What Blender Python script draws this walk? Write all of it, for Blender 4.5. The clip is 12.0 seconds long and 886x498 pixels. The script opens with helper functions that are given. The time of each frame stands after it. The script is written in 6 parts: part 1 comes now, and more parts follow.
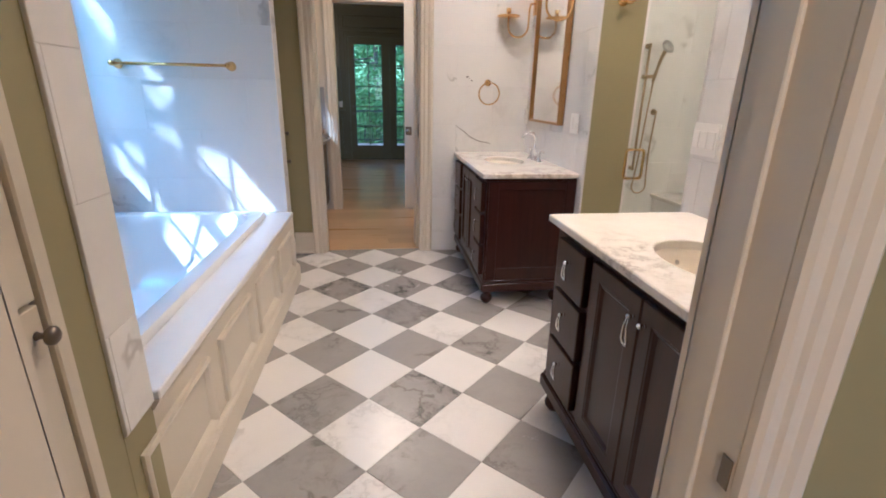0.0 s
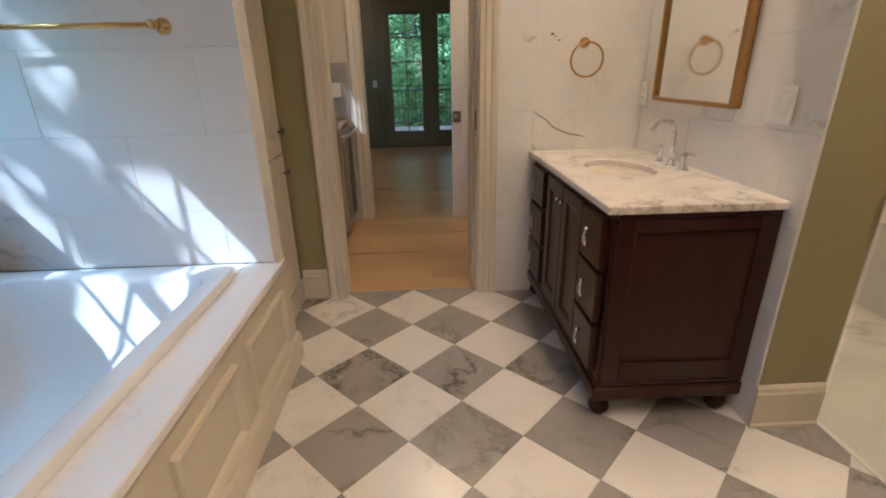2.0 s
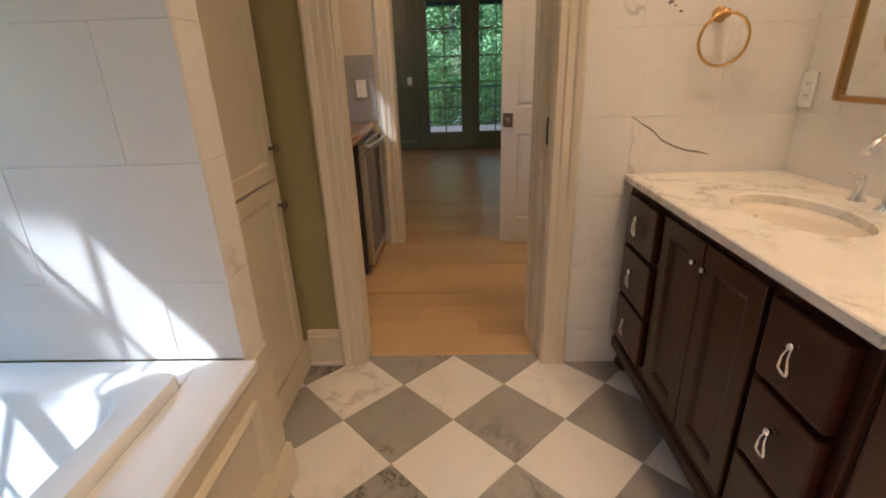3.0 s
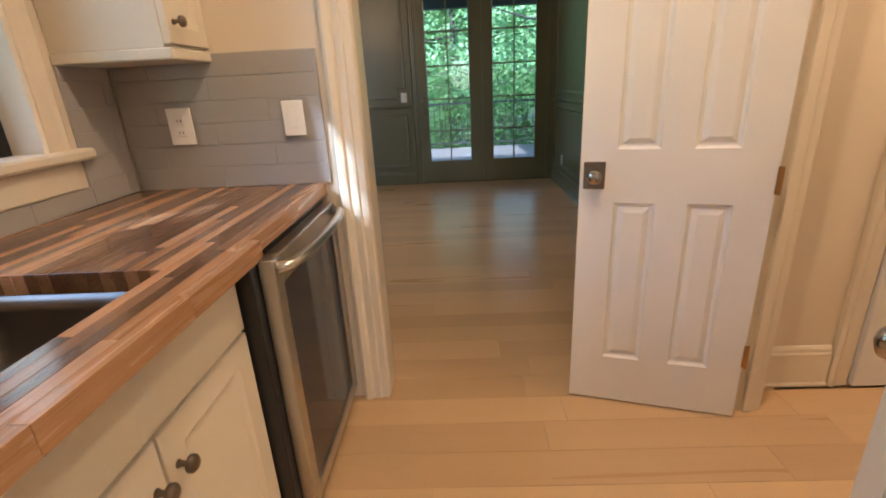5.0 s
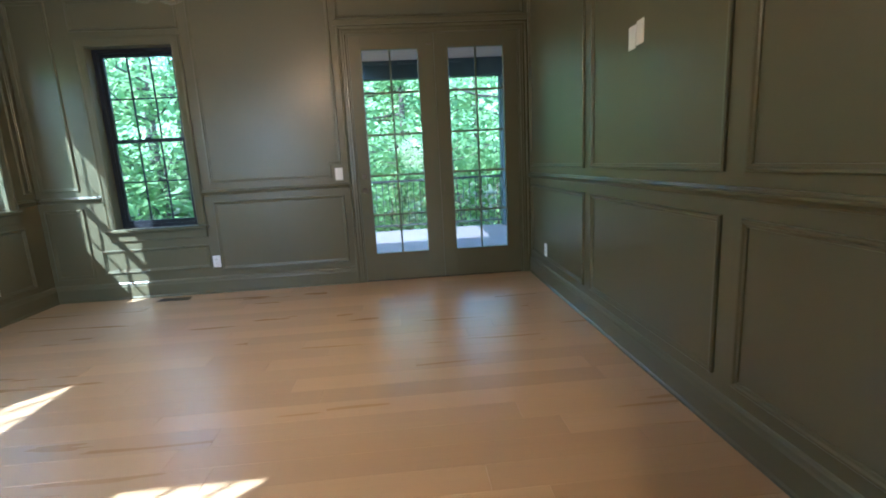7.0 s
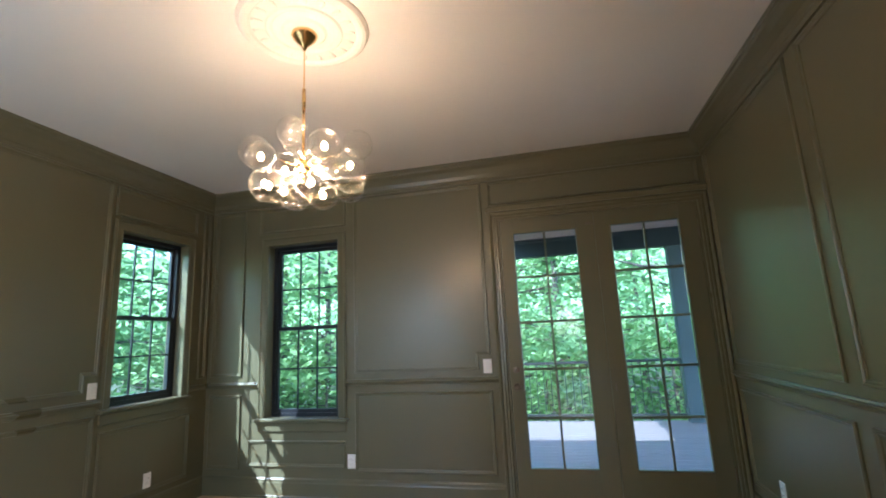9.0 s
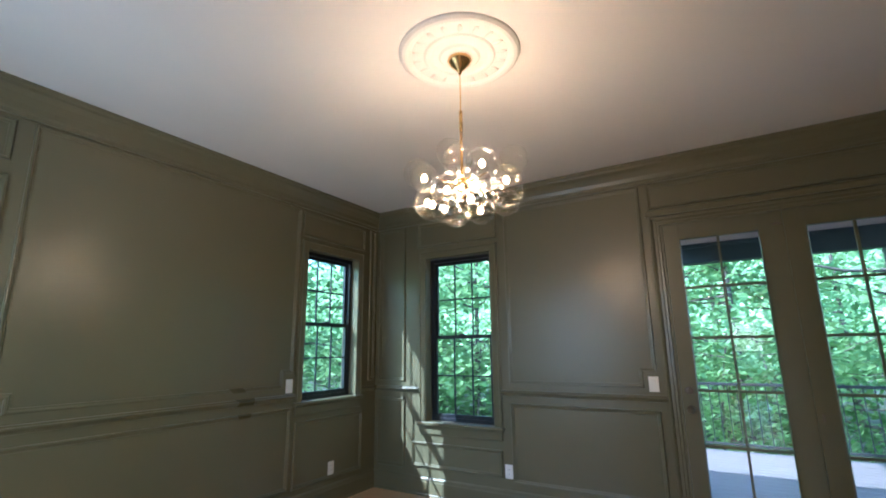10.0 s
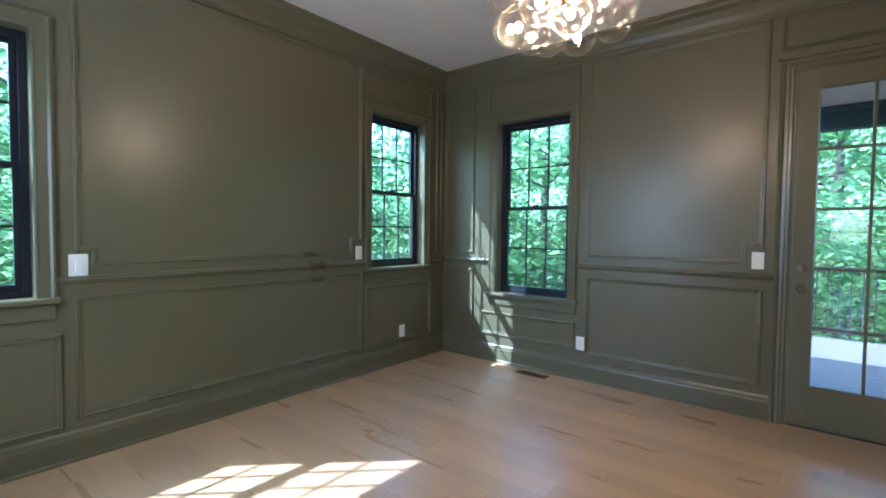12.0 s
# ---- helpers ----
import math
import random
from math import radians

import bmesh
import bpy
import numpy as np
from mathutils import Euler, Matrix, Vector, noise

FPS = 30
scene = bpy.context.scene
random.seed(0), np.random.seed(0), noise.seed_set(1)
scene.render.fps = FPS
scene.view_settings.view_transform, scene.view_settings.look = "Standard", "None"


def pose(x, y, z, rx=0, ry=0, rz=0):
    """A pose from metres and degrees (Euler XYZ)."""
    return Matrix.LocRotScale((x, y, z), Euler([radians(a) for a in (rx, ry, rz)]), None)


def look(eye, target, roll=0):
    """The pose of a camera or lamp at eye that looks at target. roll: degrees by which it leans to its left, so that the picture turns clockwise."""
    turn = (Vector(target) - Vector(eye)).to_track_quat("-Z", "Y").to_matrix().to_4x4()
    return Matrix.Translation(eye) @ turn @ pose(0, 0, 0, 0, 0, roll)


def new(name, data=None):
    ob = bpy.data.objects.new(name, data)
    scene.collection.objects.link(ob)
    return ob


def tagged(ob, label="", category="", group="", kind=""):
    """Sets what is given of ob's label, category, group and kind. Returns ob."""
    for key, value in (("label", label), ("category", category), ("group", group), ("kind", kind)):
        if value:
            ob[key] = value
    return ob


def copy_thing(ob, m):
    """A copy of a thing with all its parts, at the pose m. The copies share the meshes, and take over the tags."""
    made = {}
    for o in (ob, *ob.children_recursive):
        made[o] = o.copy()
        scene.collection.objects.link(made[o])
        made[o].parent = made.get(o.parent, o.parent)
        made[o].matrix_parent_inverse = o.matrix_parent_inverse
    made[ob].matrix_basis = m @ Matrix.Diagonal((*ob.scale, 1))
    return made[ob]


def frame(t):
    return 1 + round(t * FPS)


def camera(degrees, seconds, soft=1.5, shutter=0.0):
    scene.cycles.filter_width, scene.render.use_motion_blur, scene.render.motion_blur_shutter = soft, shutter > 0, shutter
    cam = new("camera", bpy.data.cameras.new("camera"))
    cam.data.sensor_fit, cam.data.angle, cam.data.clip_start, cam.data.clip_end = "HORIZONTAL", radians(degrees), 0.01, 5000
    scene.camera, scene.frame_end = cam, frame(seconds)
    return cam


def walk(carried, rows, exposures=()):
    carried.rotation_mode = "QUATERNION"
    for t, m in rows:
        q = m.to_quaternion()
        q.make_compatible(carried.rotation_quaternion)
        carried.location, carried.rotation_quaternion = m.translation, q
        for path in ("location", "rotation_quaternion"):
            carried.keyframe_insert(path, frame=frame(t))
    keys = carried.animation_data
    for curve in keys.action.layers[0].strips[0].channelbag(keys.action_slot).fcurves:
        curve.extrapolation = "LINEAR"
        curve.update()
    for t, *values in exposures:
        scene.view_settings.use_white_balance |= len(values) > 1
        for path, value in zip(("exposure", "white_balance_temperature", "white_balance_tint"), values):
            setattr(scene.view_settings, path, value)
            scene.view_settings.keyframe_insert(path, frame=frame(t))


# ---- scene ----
cam = camera(87.6, 12.0, soft=1.9)
PATH = [
    (0, (0.507, 0.288, 1.315), (0.76, 2.17, 0.688), 1.1),
    (0.5, (0.568, 0.575, 1.335), (0.703, 2.455, 0.665), 0.2),
    (1, (0.524, 0.92, 1.308), (0.699, 2.789, 0.62), 0.1),
    (1.5, (0.524, 1.243, 1.283), (0.652, 3.114, 0.585), -0.6),
    (2, (0.513, 1.599, 1.293), (0.584, 3.466, 0.58), -1.2),
    (2.5, (0.469, 1.987, 1.308), (0.485, 3.853, 0.589), -1.4),
    (3, (0.459, 2.394, 1.274), (0.387, 4.257, 0.553), -1.9),
    (3.2, (0.477, 2.529, 1.288), (0.363, 4.39, 0.565), -2.4),
    (4.8, (0.37, 4.0, 1.233), (0.281, 5.883, 0.567), -2.8),
    (5, (0.344, 4.191, 1.251), (0.268, 6.075, 0.584), -3.0),
    (5.5, (0.348, 4.651, 1.228), (0.287, 6.541, 0.577), -3.7),
    (6, (0.306, 5.076, 1.216), (0.305, 6.98, 0.603), -3.8),
    (6.5, (0.318, 5.453, 1.173), (0.426, 7.387, 0.673), -3.0),
    (6.7, (0.346, 5.556, 1.176), (0.481, 7.500, 0.721), -3.0),
    (8.3, (0.372, 6.3, 1.327), (0.319, 8.294, 1.468), -3.2),
    (8.5, (0.354, 6.323, 1.346), (0.2, 8.305, 1.567), -3.2),
    (9, (0.321, 6.314, 1.398), (-0.133, 8.226, 1.769), -2.7),
    (9.5, (0.285, 6.285, 1.426), (-0.471, 8.083, 1.868), -1.8),
    (10, (0.262, 6.267, 1.417), (-0.753, 7.936, 1.842), -0.7),
    (10.5, (0.249, 6.255, 1.398), (-0.958, 7.819, 1.71), 0.0),
    (11, (0.22, 6.268, 1.366), (-1.084, 7.777, 1.52), 0.4),
    (11.5, (0.131, 6.372, 1.321), (-1.18, 7.883, 1.33), 0.6),
    (12, (0.026, 6.495, 1.309), (-1.236, 8.044, 1.233), 0.6),
]
walk(cam, [(t, look(eye, target, roll)) for t, eye, target, roll in PATH],
     [(0.0, 2.2, 4250, 7), (0.5, 2.05, 4200, 5), (1.0, 1.8, 4300, 4), (2.0, 1.75, 4850, 4), (2.6, 1.75, 5350, 5), (3.2, 1.85, 5400, 7), (5.0, 2.85, 5050, 5), (5.5, 2.95, 4400, 6), (6.0, 3.1, 4150, 4), (6.5, 3.4, 4250, 3), (6.7, 3.45, 4500, 4), (8.3, 3.6, 4900, 6), (9.5, 3.25, 4700, 6), (11.0, 3.3, 4450, 7), (12.0, 3.45, 4400, 7)])

SKY, SUN, BULB_GLOW, WOODS_GLOW = 0.15, 1.55, 6.0, 1.1
# powers of the unseen ceiling lights added as fill, and of the chandelier
FILL_BATH, FILL_PANTRY, CHANDELIER = 2.6, 3.9, 1.2


# ---- world and sun ----
world = bpy.data.worlds.new("world")
scene.world = world
world.use_nodes = True
wn = world.node_tree
sky = wn.nodes.new("ShaderNodeTexSky")
sky.sky_type = "NISHITA"
sky.sun_disc = False
sky.sun_elevation = radians(45)
sky.sun_rotation = radians(225)
wn.links.new(sky.outputs[0], wn.nodes["Background"].inputs[0])
wn.nodes["Background"].inputs[1].default_value = SKY
sun = bpy.data.lights.new("sun", "SUN")
sun.energy, sun.angle, sun.color = SUN, radians(0.55), (1.0, 0.98, 0.95)
sun_ob = new("sun", sun)
sun_ob.matrix_world = look((-20, -20, 30), (-20 + 0.525, -20 + 0.505, 30 - 0.731))


# ---- materials ----
def srgb(h):
    c = [int(h[i:i + 2], 16) / 255 for i in (0, 2, 4)]
    return tuple(v / 12.92 if v < 0.04045 else ((v + 0.055) / 1.055) ** 2.4 for v in c) + (1,)


class Mat:
    """A node material with a short way to add and join nodes."""

    def __init__(self, name):
        self.m = bpy.data.materials.new(name)
        self.m.use_nodes = True
        self.t = self.m.node_tree
        self.b = self.t.nodes["Principled BSDF"]

    def n(self, kind, **values):
        node = self.t.nodes.new("ShaderNode" + kind)
        for key, v in values.items():
            sock = node.inputs[int(key[1:])] if key[0] == "i" and key[1:].isdigit() else node.inputs[key.replace("_", " ")]
            if isinstance(v, bpy.types.NodeSocket):
                self.t.links.new(v, sock)
            else:
                sock.default_value = v
        return node

    def set(self, **values):
        for key, v in values.items():
            sock = self.b.inputs[key.replace("_", " ")]
            if isinstance(v, bpy.types.NodeSocket):
                self.t.links.new(v, sock)
            else:
                sock.default_value = v
        return self

    def coords(self, scale=(1, 1, 1), shift=True):
        tc = self.n("TexCoord").outputs["Object"]
        if shift:
            rnd = self.n("ObjectInfo").outputs["Random"]
            mul = self.n("VectorMath", i0=(37.0, 51.0, 23.0))
            mul.operation = "SCALE"
            self.t.links.new(rnd, mul.inputs["Scale"])
            add = self.n("VectorMath", i0=tc, i1=mul.outputs[0])
            tc = add.outputs[0]
        return self.n("Mapping", Vector=tc, Scale=scale).outputs[0]

    def ramp(self, fac, stops):
        r = self.n("ValToRGB", i0=fac)
        e = r.color_ramp.elements
        while len(e) < len(stops):
            e.new(0.5)
        for i, (p, c) in enumerate(stops):
            e[i].position, e[i].color = p, c if len(c) == 4 else (*c, 1)
        return r.outputs[0]

    def mix(self, fac, a, b, mode="MIX"):
        x = self.t.nodes.new("ShaderNodeMix")
        x.data_type, x.blend_type = "RGBA", mode
        for sock, v in ((x.inputs[0], fac), (x.inputs[6], a), (x.inputs[7], b)):
            if isinstance(v, bpy.types.NodeSocket):
                self.t.links.new(v, sock)
            else:
                sock.default_value = v
        return x.outputs[2]

    def bump(self, height, strength=0.2, distance=0.002):
        self.set(Normal=self.n("Bump", Height=height, Strength=strength, Distance=distance).outputs[0])
        return self


def gray(v):
    return (v, v, v, 1)


def mat_paint(name, colour, rough=0.5, grain=260.0, wear=0.06, bump=0.08):
    m = Mat(name)
    co = m.coords(shift=False)
    big = m.n("TexNoise", Vector=co, Scale=1.3, Detail=3.0).outputs[0]
    fine = m.n("TexNoise", Vector=co, Scale=grain, Detail=2.0).outputs[0]
    dark = tuple(c * (1 - wear * 2.2) for c in colour[:3]) + (1,)
    m.set(Base_Color=m.mix(big, dark, colour), Roughness=m.n("MapRange", i0=big, i1=0.0, i2=1.0, i3=rough - 0.06, i4=rough + 0.06).outputs[0])
    return m.bump(fine, bump, 0.0012).m


def mat_marble(name, base, vein, amount, scale=1.0, rough=0.16, crack=0.0):
    m = Mat(name)
    co = m.coords((scale, scale, scale))
    warp = m.n("TexNoise", Vector=co, Scale=2.2, Detail=5.0, Roughness=0.6).outputs[1]
    moved = m.n("VectorMath", i0=co, i1=m.mix(0.5, gray(0), warp))
    v1 = m.n("TexNoise", Vector=moved.outputs[0], Scale=1.7, Detail=6.0, Roughness=0.62).outputs[0]
    sub = m.n("Math", i0=v1, i1=0.5)
    sub.operation = "SUBTRACT"
    ab = m.n("Math", i0=sub.outputs[0])
    ab.operation = "ABSOLUTE"
    thin = m.ramp(ab.outputs[0], [(0.0, gray(1)), (0.018, gray(0.35)), (0.07, gray(0))])
    cloud = m.n("TexNoise", Vector=moved.outputs[0], Scale=3.1, Detail=7.0, Roughness=0.7).outputs[0]
    soft = m.ramp(cloud, [(0.38, gray(0)), (0.72, gray(1))])
    gate = m.ramp(m.n("TexNoise", Vector=co, Scale=0.9).outputs[0], [(0.42, gray(0)), (0.62, gray(1))])
    both = m.mix(1.0, thin, gate, "MULTIPLY")
    c = m.mix(m.mix(1.0, soft, gray(amount * 0.55), "MULTIPLY"), base, vein)
    dark = tuple(x * 0.45 for x in vein[:3]) + (1,)
    if crack > 0:
        # a few thin dark cracks that run through single slabs
        far = m.n("TexNoise", Vector=moved.outputs[0], Scale=0.75, Detail=4.0, Roughness=0.55).outputs[0]
        off = m.n("Math", i0=far, i1=0.52)
        off.operation = "SUBTRACT"
        mag = m.n("Math", i0=off.outputs[0])
        mag.operation = "ABSOLUTE"
        line = m.ramp(mag.outputs[0], [(0.0, gray(1)), (0.0035, gray(0.8)), (0.009, gray(0))])
        where = m.ramp(m.n("TexNoise", Vector=co, Scale=1.7).outputs[0], [(0.50, gray(0)), (0.58, gray(1))])
        c = m.mix(m.mix(1.0, m.mix(1.0, line, where, "MULTIPLY"), gray(crack), "MULTIPLY"), c, (0.13, 0.115, 0.10, 1))
    c = m.mix(m.mix(1.0, both, gray(min(1, amount * 1.3)), "MULTIPLY"), c, dark)
    m.set(Base_Color=c, Roughness=m.n("MapRange", i0=cloud, i1=0.0, i2=1.0, i3=rough - 0.05, i4=rough + 0.08).outputs[0])
    return m.bump(cloud, 0.03, 0.001).m


def mat_wood(name, light, dark, along=0, rough=0.35, ring=9.0, tone=0.35, coat=0.0, tones=None, pore=0.45, relief=0.12, detail=8.0):
    """Wood with its grain along the axis given (0 x, 1 y, 2 z), each board toned by its own chance."""
    m = Mat(name)
    s = [ring * 1.0] * 3
    s[along] = ring * 0.07
    co = m.coords(tuple(s))
    g = m.n("TexNoise", Vector=co, Scale=2.2, Detail=detail, Roughness=0.62, Distortion=0.7).outputs[0]
    s2 = [ring * 14.0] * 3
    s2[along] = ring * 0.35
    pores = m.n("TexNoise", Vector=m.coords(tuple(s2)), Scale=1.6, Detail=3.0).outputs[0]
    c = m.mix(m.ramp(g, [(0.3, gray(0)), (0.72, gray(1))]), dark, light)
    c = m.mix(m.ramp(pores, [(0.30, gray(pore)), (0.5, gray(0))]), c, tuple(x * 0.55 for x in dark[:3]) + (1,))
    rnd = m.n("ObjectInfo").outputs["Random"]
    tint = m.ramp(rnd, tones or [(0.0, gray(1 - tone)), (0.55, gray(1 - tone * 0.45)), (1.0, gray(1.0))])
    c = m.mix(1.0, c, tint, "MULTIPLY")
    m.set(Base_Color=c, Roughness=m.n("MapRange", i0=g, i1=0.0, i2=1.0, i3=rough - 0.06, i4=rough + 0.1).outputs[0], Coat_Weight=coat)
    return m.bump(pores, relief, 0.0006).m


def mat_metal(name, colour, rough=0.22):
    m = Mat(name)
    co = m.coords((1, 1, 1))
    f = m.n("TexNoise", Vector=co, Scale=60.0, Detail=4.0).outputs[0]
    m.set(Base_Color=colour, Metallic=1.0, Roughness=m.n("MapRange", i0=f, i1=0.0, i2=1.0, i3=rough - 0.05, i4=rough + 0.08).outputs[0])
    return m.m


def mat_plain(name, colour, rough=0.4, **more):
    m = Mat(name)
    f = m.n("TexNoise", Vector=m.coords(), Scale=40.0, Detail=3.0).outputs[0]
    m.set(Base_Color=colour, Roughness=m.n("MapRange", i0=f, i1=0.0, i2=1.0, i3=max(0.02, rough - 0.04), i4=rough + 0.05).outputs[0], **more)
    return m.m


def mat_glass(name, tint=(1, 1, 1, 1), head_on=0.045, edge=0.75, fall=4.5):
    """Thin clear glass: it passes light and mirrors more the flatter it is seen."""
    m = Mat(name)
    facing = m.n("LayerWeight", Blend=0.5).outputs["Facing"]
    p = m.n("Math", i0=facing, i1=fall)
    p.operation = "POWER"
    k = m.n("Math", i0=p.outputs[0], i1=edge, i2=head_on)
    k.operation = "MULTIPLY_ADD"
    mixed = m.n("MixShader", i0=k.outputs[0], i1=m.n("BsdfTransparent", Color=tint).outputs[0], i2=m.n("BsdfGlossy", Color=gray(1), Roughness=0.02).outputs[0])
    m.t.links.new(mixed.outputs[0], m.t.nodes["Material Output"].inputs[0])
    return m.m


def mat_glow(name, colour, strength):
    m = Mat(name)
    m.set(Base_Color=colour, Emission_Color=colour, Emission_Strength=strength)
    return m.m


def mat_leaf(name, a, b):
    m = Mat(name)
    isl = m.n("NewGeometry").outputs["Random Per Island"]
    rnd = m.n("ObjectInfo").outputs["Random"]
    c = m.mix(isl, a, b)
    c = m.mix(m.mix(1.0, rnd, gray(0.45), "MULTIPLY"), c, (0.075, 0.125, 0.05, 1))
    d = m.n("BsdfDiffuse", Color=c)
    t = m.n("BsdfTranslucent", Color=m.mix(0.8, c, (0.42, 0.60, 0.25, 1)))
    mixed = m.n("MixShader", i0=0.6, i1=d.outputs[0], i2=t.outputs[0])
    m.t.links.new(mixed.outputs[0], m.t.nodes["Material Output"].inputs[0])
    return m.m


GREEN = mat_paint("green_paint", (0.135, 0.127, 0.070, 1), 0.34, bump=0.06)
GREENTRIM = mat_paint("green_trim_paint", (0.135, 0.127, 0.070, 1), 0.30, bump=0.03)
OLIVE = mat_paint("olive_paint", (0.34, 0.305, 0.155, 1), 0.5)
CREAM = mat_paint("cream_paint", (0.72, 0.64, 0.52, 1), 0.55)
TRIM = mat_paint("trim_paint", (0.74, 0.67, 0.55, 1), 0.32, bump=0.03)
DOORWHITE = mat_paint("door_paint", (0.78, 0.76, 0.72, 1), 0.35, bump=0.03)
CEIL = mat_paint("ceiling_paint", (0.74, 0.72, 0.69, 1), 0.75)
CABINET = mat_paint("cabinet_paint", (0.70, 0.64, 0.52, 1), 0.35, bump=0.03)
OUTSIDE = mat_paint("outside_wall", (0.55, 0.52, 0.47, 1), 0.7)
MARBLE = mat_marble("white_marble", (0.80, 0.79, 0.78, 1), (0.58, 0.56, 0.54, 1), 0.11, 0.7, 0.18, 0.38)
MARBLE_FLOOR = mat_marble("white_floor_marble", (0.76, 0.74, 0.72, 1), (0.56, 0.54, 0.52, 1), 0.24, 1.1, 0.22, 0.3)
MARBLE_GRAY = mat_marble("gray_floor_marble", (0.35, 0.335, 0.32, 1), (0.25, 0.24, 0.23, 1), 0.85, 1.3, 0.24, 0.6)
MARBLE_TOP = mat_marble("countertop_marble", (0.80, 0.77, 0.72, 1), (0.56, 0.48, 0.41, 1), 0.50, 2.6, 0.12)
GROUT = mat_paint("grout", (0.55, 0.53, 0.50, 1), 0.8)
TILE_GROUT = mat_paint("gray_grout", (0.40, 0.39, 0.385, 1), 0.8)
GROUT_GRAY = mat_paint("light_grout", (0.74, 0.72, 0.70, 1), 0.8)
OAK = mat_wood("oak_floor", (0.57, 0.388, 0.200, 1), (0.545, 0.366, 0.188, 1), 0, 0.28, 3.5, 0.20, pore=0.06, relief=0.02, detail=2.5)
SUBFLOOR = mat_plain("floor_gap", (0.30, 0.20, 0.11, 1), 0.7)
ESPRESSO = mat_wood("espresso_wood", (0.046, 0.012, 0.008, 1), (0.023, 0.006, 0.005, 1), 2, 0.30, 8.0, 0.1, 0.0)
ESPRESSO.node_tree.nodes["Principled BSDF"].inputs["Specular IOR Level"].default_value = 0.36
BUTCHER = mat_wood("butcher_block", (0.60, 0.385, 0.225, 1), (0.40, 0.225, 0.12, 1), 1, 0.22, 9.0, 0.0, 0.3,
                   [(0.0, (0.20, 0.17, 0.15)), (0.40, (0.36, 0.32, 0.30)), (0.70, (0.52, 0.48, 0.44)), (0.82, (0.95, 0.90, 0.84)), (1.0, (1.0, 0.98, 0.94))])
BUTCHER_EDGE = mat_wood("butcher_block_edge", (0.46, 0.275, 0.135, 1), (0.32, 0.17, 0.08, 1), 1, 0.25, 9.0, 0.15, 0.2)
CHROME = mat_metal("chrome", (0.85, 0.86, 0.88, 1), 0.09)
STEEL = mat_metal("brushed_steel", (0.55, 0.54, 0.52, 1), 0.3)
# steel darkened in colour for the shade inside the pantry sink
SHADED_STEEL = mat_metal("shaded_sink_steel", (0.22, 0.21, 0.20, 1), 0.3)
NICKEL = mat_metal("dark_nickel", (0.38, 0.35, 0.31, 1), 0.18)
BRASS = mat_metal("brass", (0.78, 0.52, 0.20, 1), 0.22)
OLDBRASS = mat_metal("antique_brass", (0.45, 0.27, 0.11, 1), 0.28)
DULLBRASS = mat_metal("dull_brass", (0.42, 0.32, 0.20, 1), 0.3)
BRONZE = mat_metal("aged_bronze", (0.20, 0.17, 0.14, 1), 0.35)
BLACK = mat_plain("black_frame", (0.012, 0.014, 0.018, 1), 0.35)
DARK = mat_plain("dark_metal", (0.02, 0.02, 0.02, 1), 0.5)
PLATE = mat_plain("white_plastic", (0.82, 0.81, 0.79, 1), 0.35)
PORCELAIN = mat_plain("porcelain", (0.83, 0.77, 0.67, 1), 0.1)
ACRYLIC = mat_plain("tub_acrylic", (0.83, 0.84, 0.85, 1), 0.12)
GLASS = mat_glass("window_glass", (0.97, 0.99, 0.98, 1), 0.03, 0.5)
GLOBE = mat_glass("globe_glass", (0.975, 0.97, 0.955, 1), 0.022, 0.55, 2.6)
SHOWERGLASS = mat_glass("shower_glass", (0.93, 0.96, 0.94, 1), 0.03, 0.6)
DARKGLASS = mat_plain("cooler_glass", (0.018, 0.024, 0.045, 1), 0.05)
MIRROR = mat_metal("mirror", (0.93, 0.93, 0.92, 1), 0.06)
GRAYTILE = mat_plain("gray_tile", (0.36, 0.35, 0.345, 1), 0.16)
BULB = mat_glow("lit_bulb", (1.0, 0.56, 0.22, 1), BULB_GLOW)
# lens of the added ceiling lights
FILL_LENS = mat_glow("lit_lens", (1.0, 0.72, 0.44, 1), 6.0)
LEAF = mat_leaf("leaf", (0.060, 0.115, 0.040, 1), (0.110, 0.175, 0.065, 1))
BARK = mat_wood("bark", (0.16, 0.13, 0.10, 1), (0.07, 0.055, 0.045, 1), 2, 0.9, 6.0, 0.4)
DECKWOOD = mat_wood("deck_boards", (0.21, 0.170, 0.160, 1), (0.16, 0.13, 0.12, 1), 0, 0.7, 6.0, 0.15)


# ---- mesh helpers ----
def part(name, bm, material, parent=None, label="", smooth=False):
    me = bpy.data.meshes.new(name)
    bm.normal_update()
    bm.to_mesh(me)
    bm.free()
    me.materials.append(material)
    if smooth:
        me.polygons.foreach_set("use_smooth", [True] * len(me.polygons))
    ob = new(name, me)
    ob.parent = parent
    if label:
        tagged(ob, label)
    return ob


def thing(name, label, category, group="", kind="", at=None):
    ob = new(name)
    ob.empty_display_size = 0.1
    if at is not None:
        ob.matrix_world = at
    return tagged(ob, label, category, group, kind)


def add_box(bm, lo, hi, bev=0.0, seg=1):
    c = [(a + b) / 2 for a, b in zip(lo, hi)]
    s = [abs(b - a) for a, b in zip(lo, hi)]
    r = bmesh.ops.create_cube(bm, size=1.0, matrix=Matrix.Translation(c) @ Matrix.Diagonal((*s, 1)))
    if bev > 0:
        vs = set(r["verts"])
        es = [e for e in bm.edges if e.verts[0] in vs and e.verts[1] in vs]
        bmesh.ops.bevel(bm, geom=es, offset=min(bev, min(s) * 0.45), segments=seg, affect="EDGES", profile=0.6)
    return bm


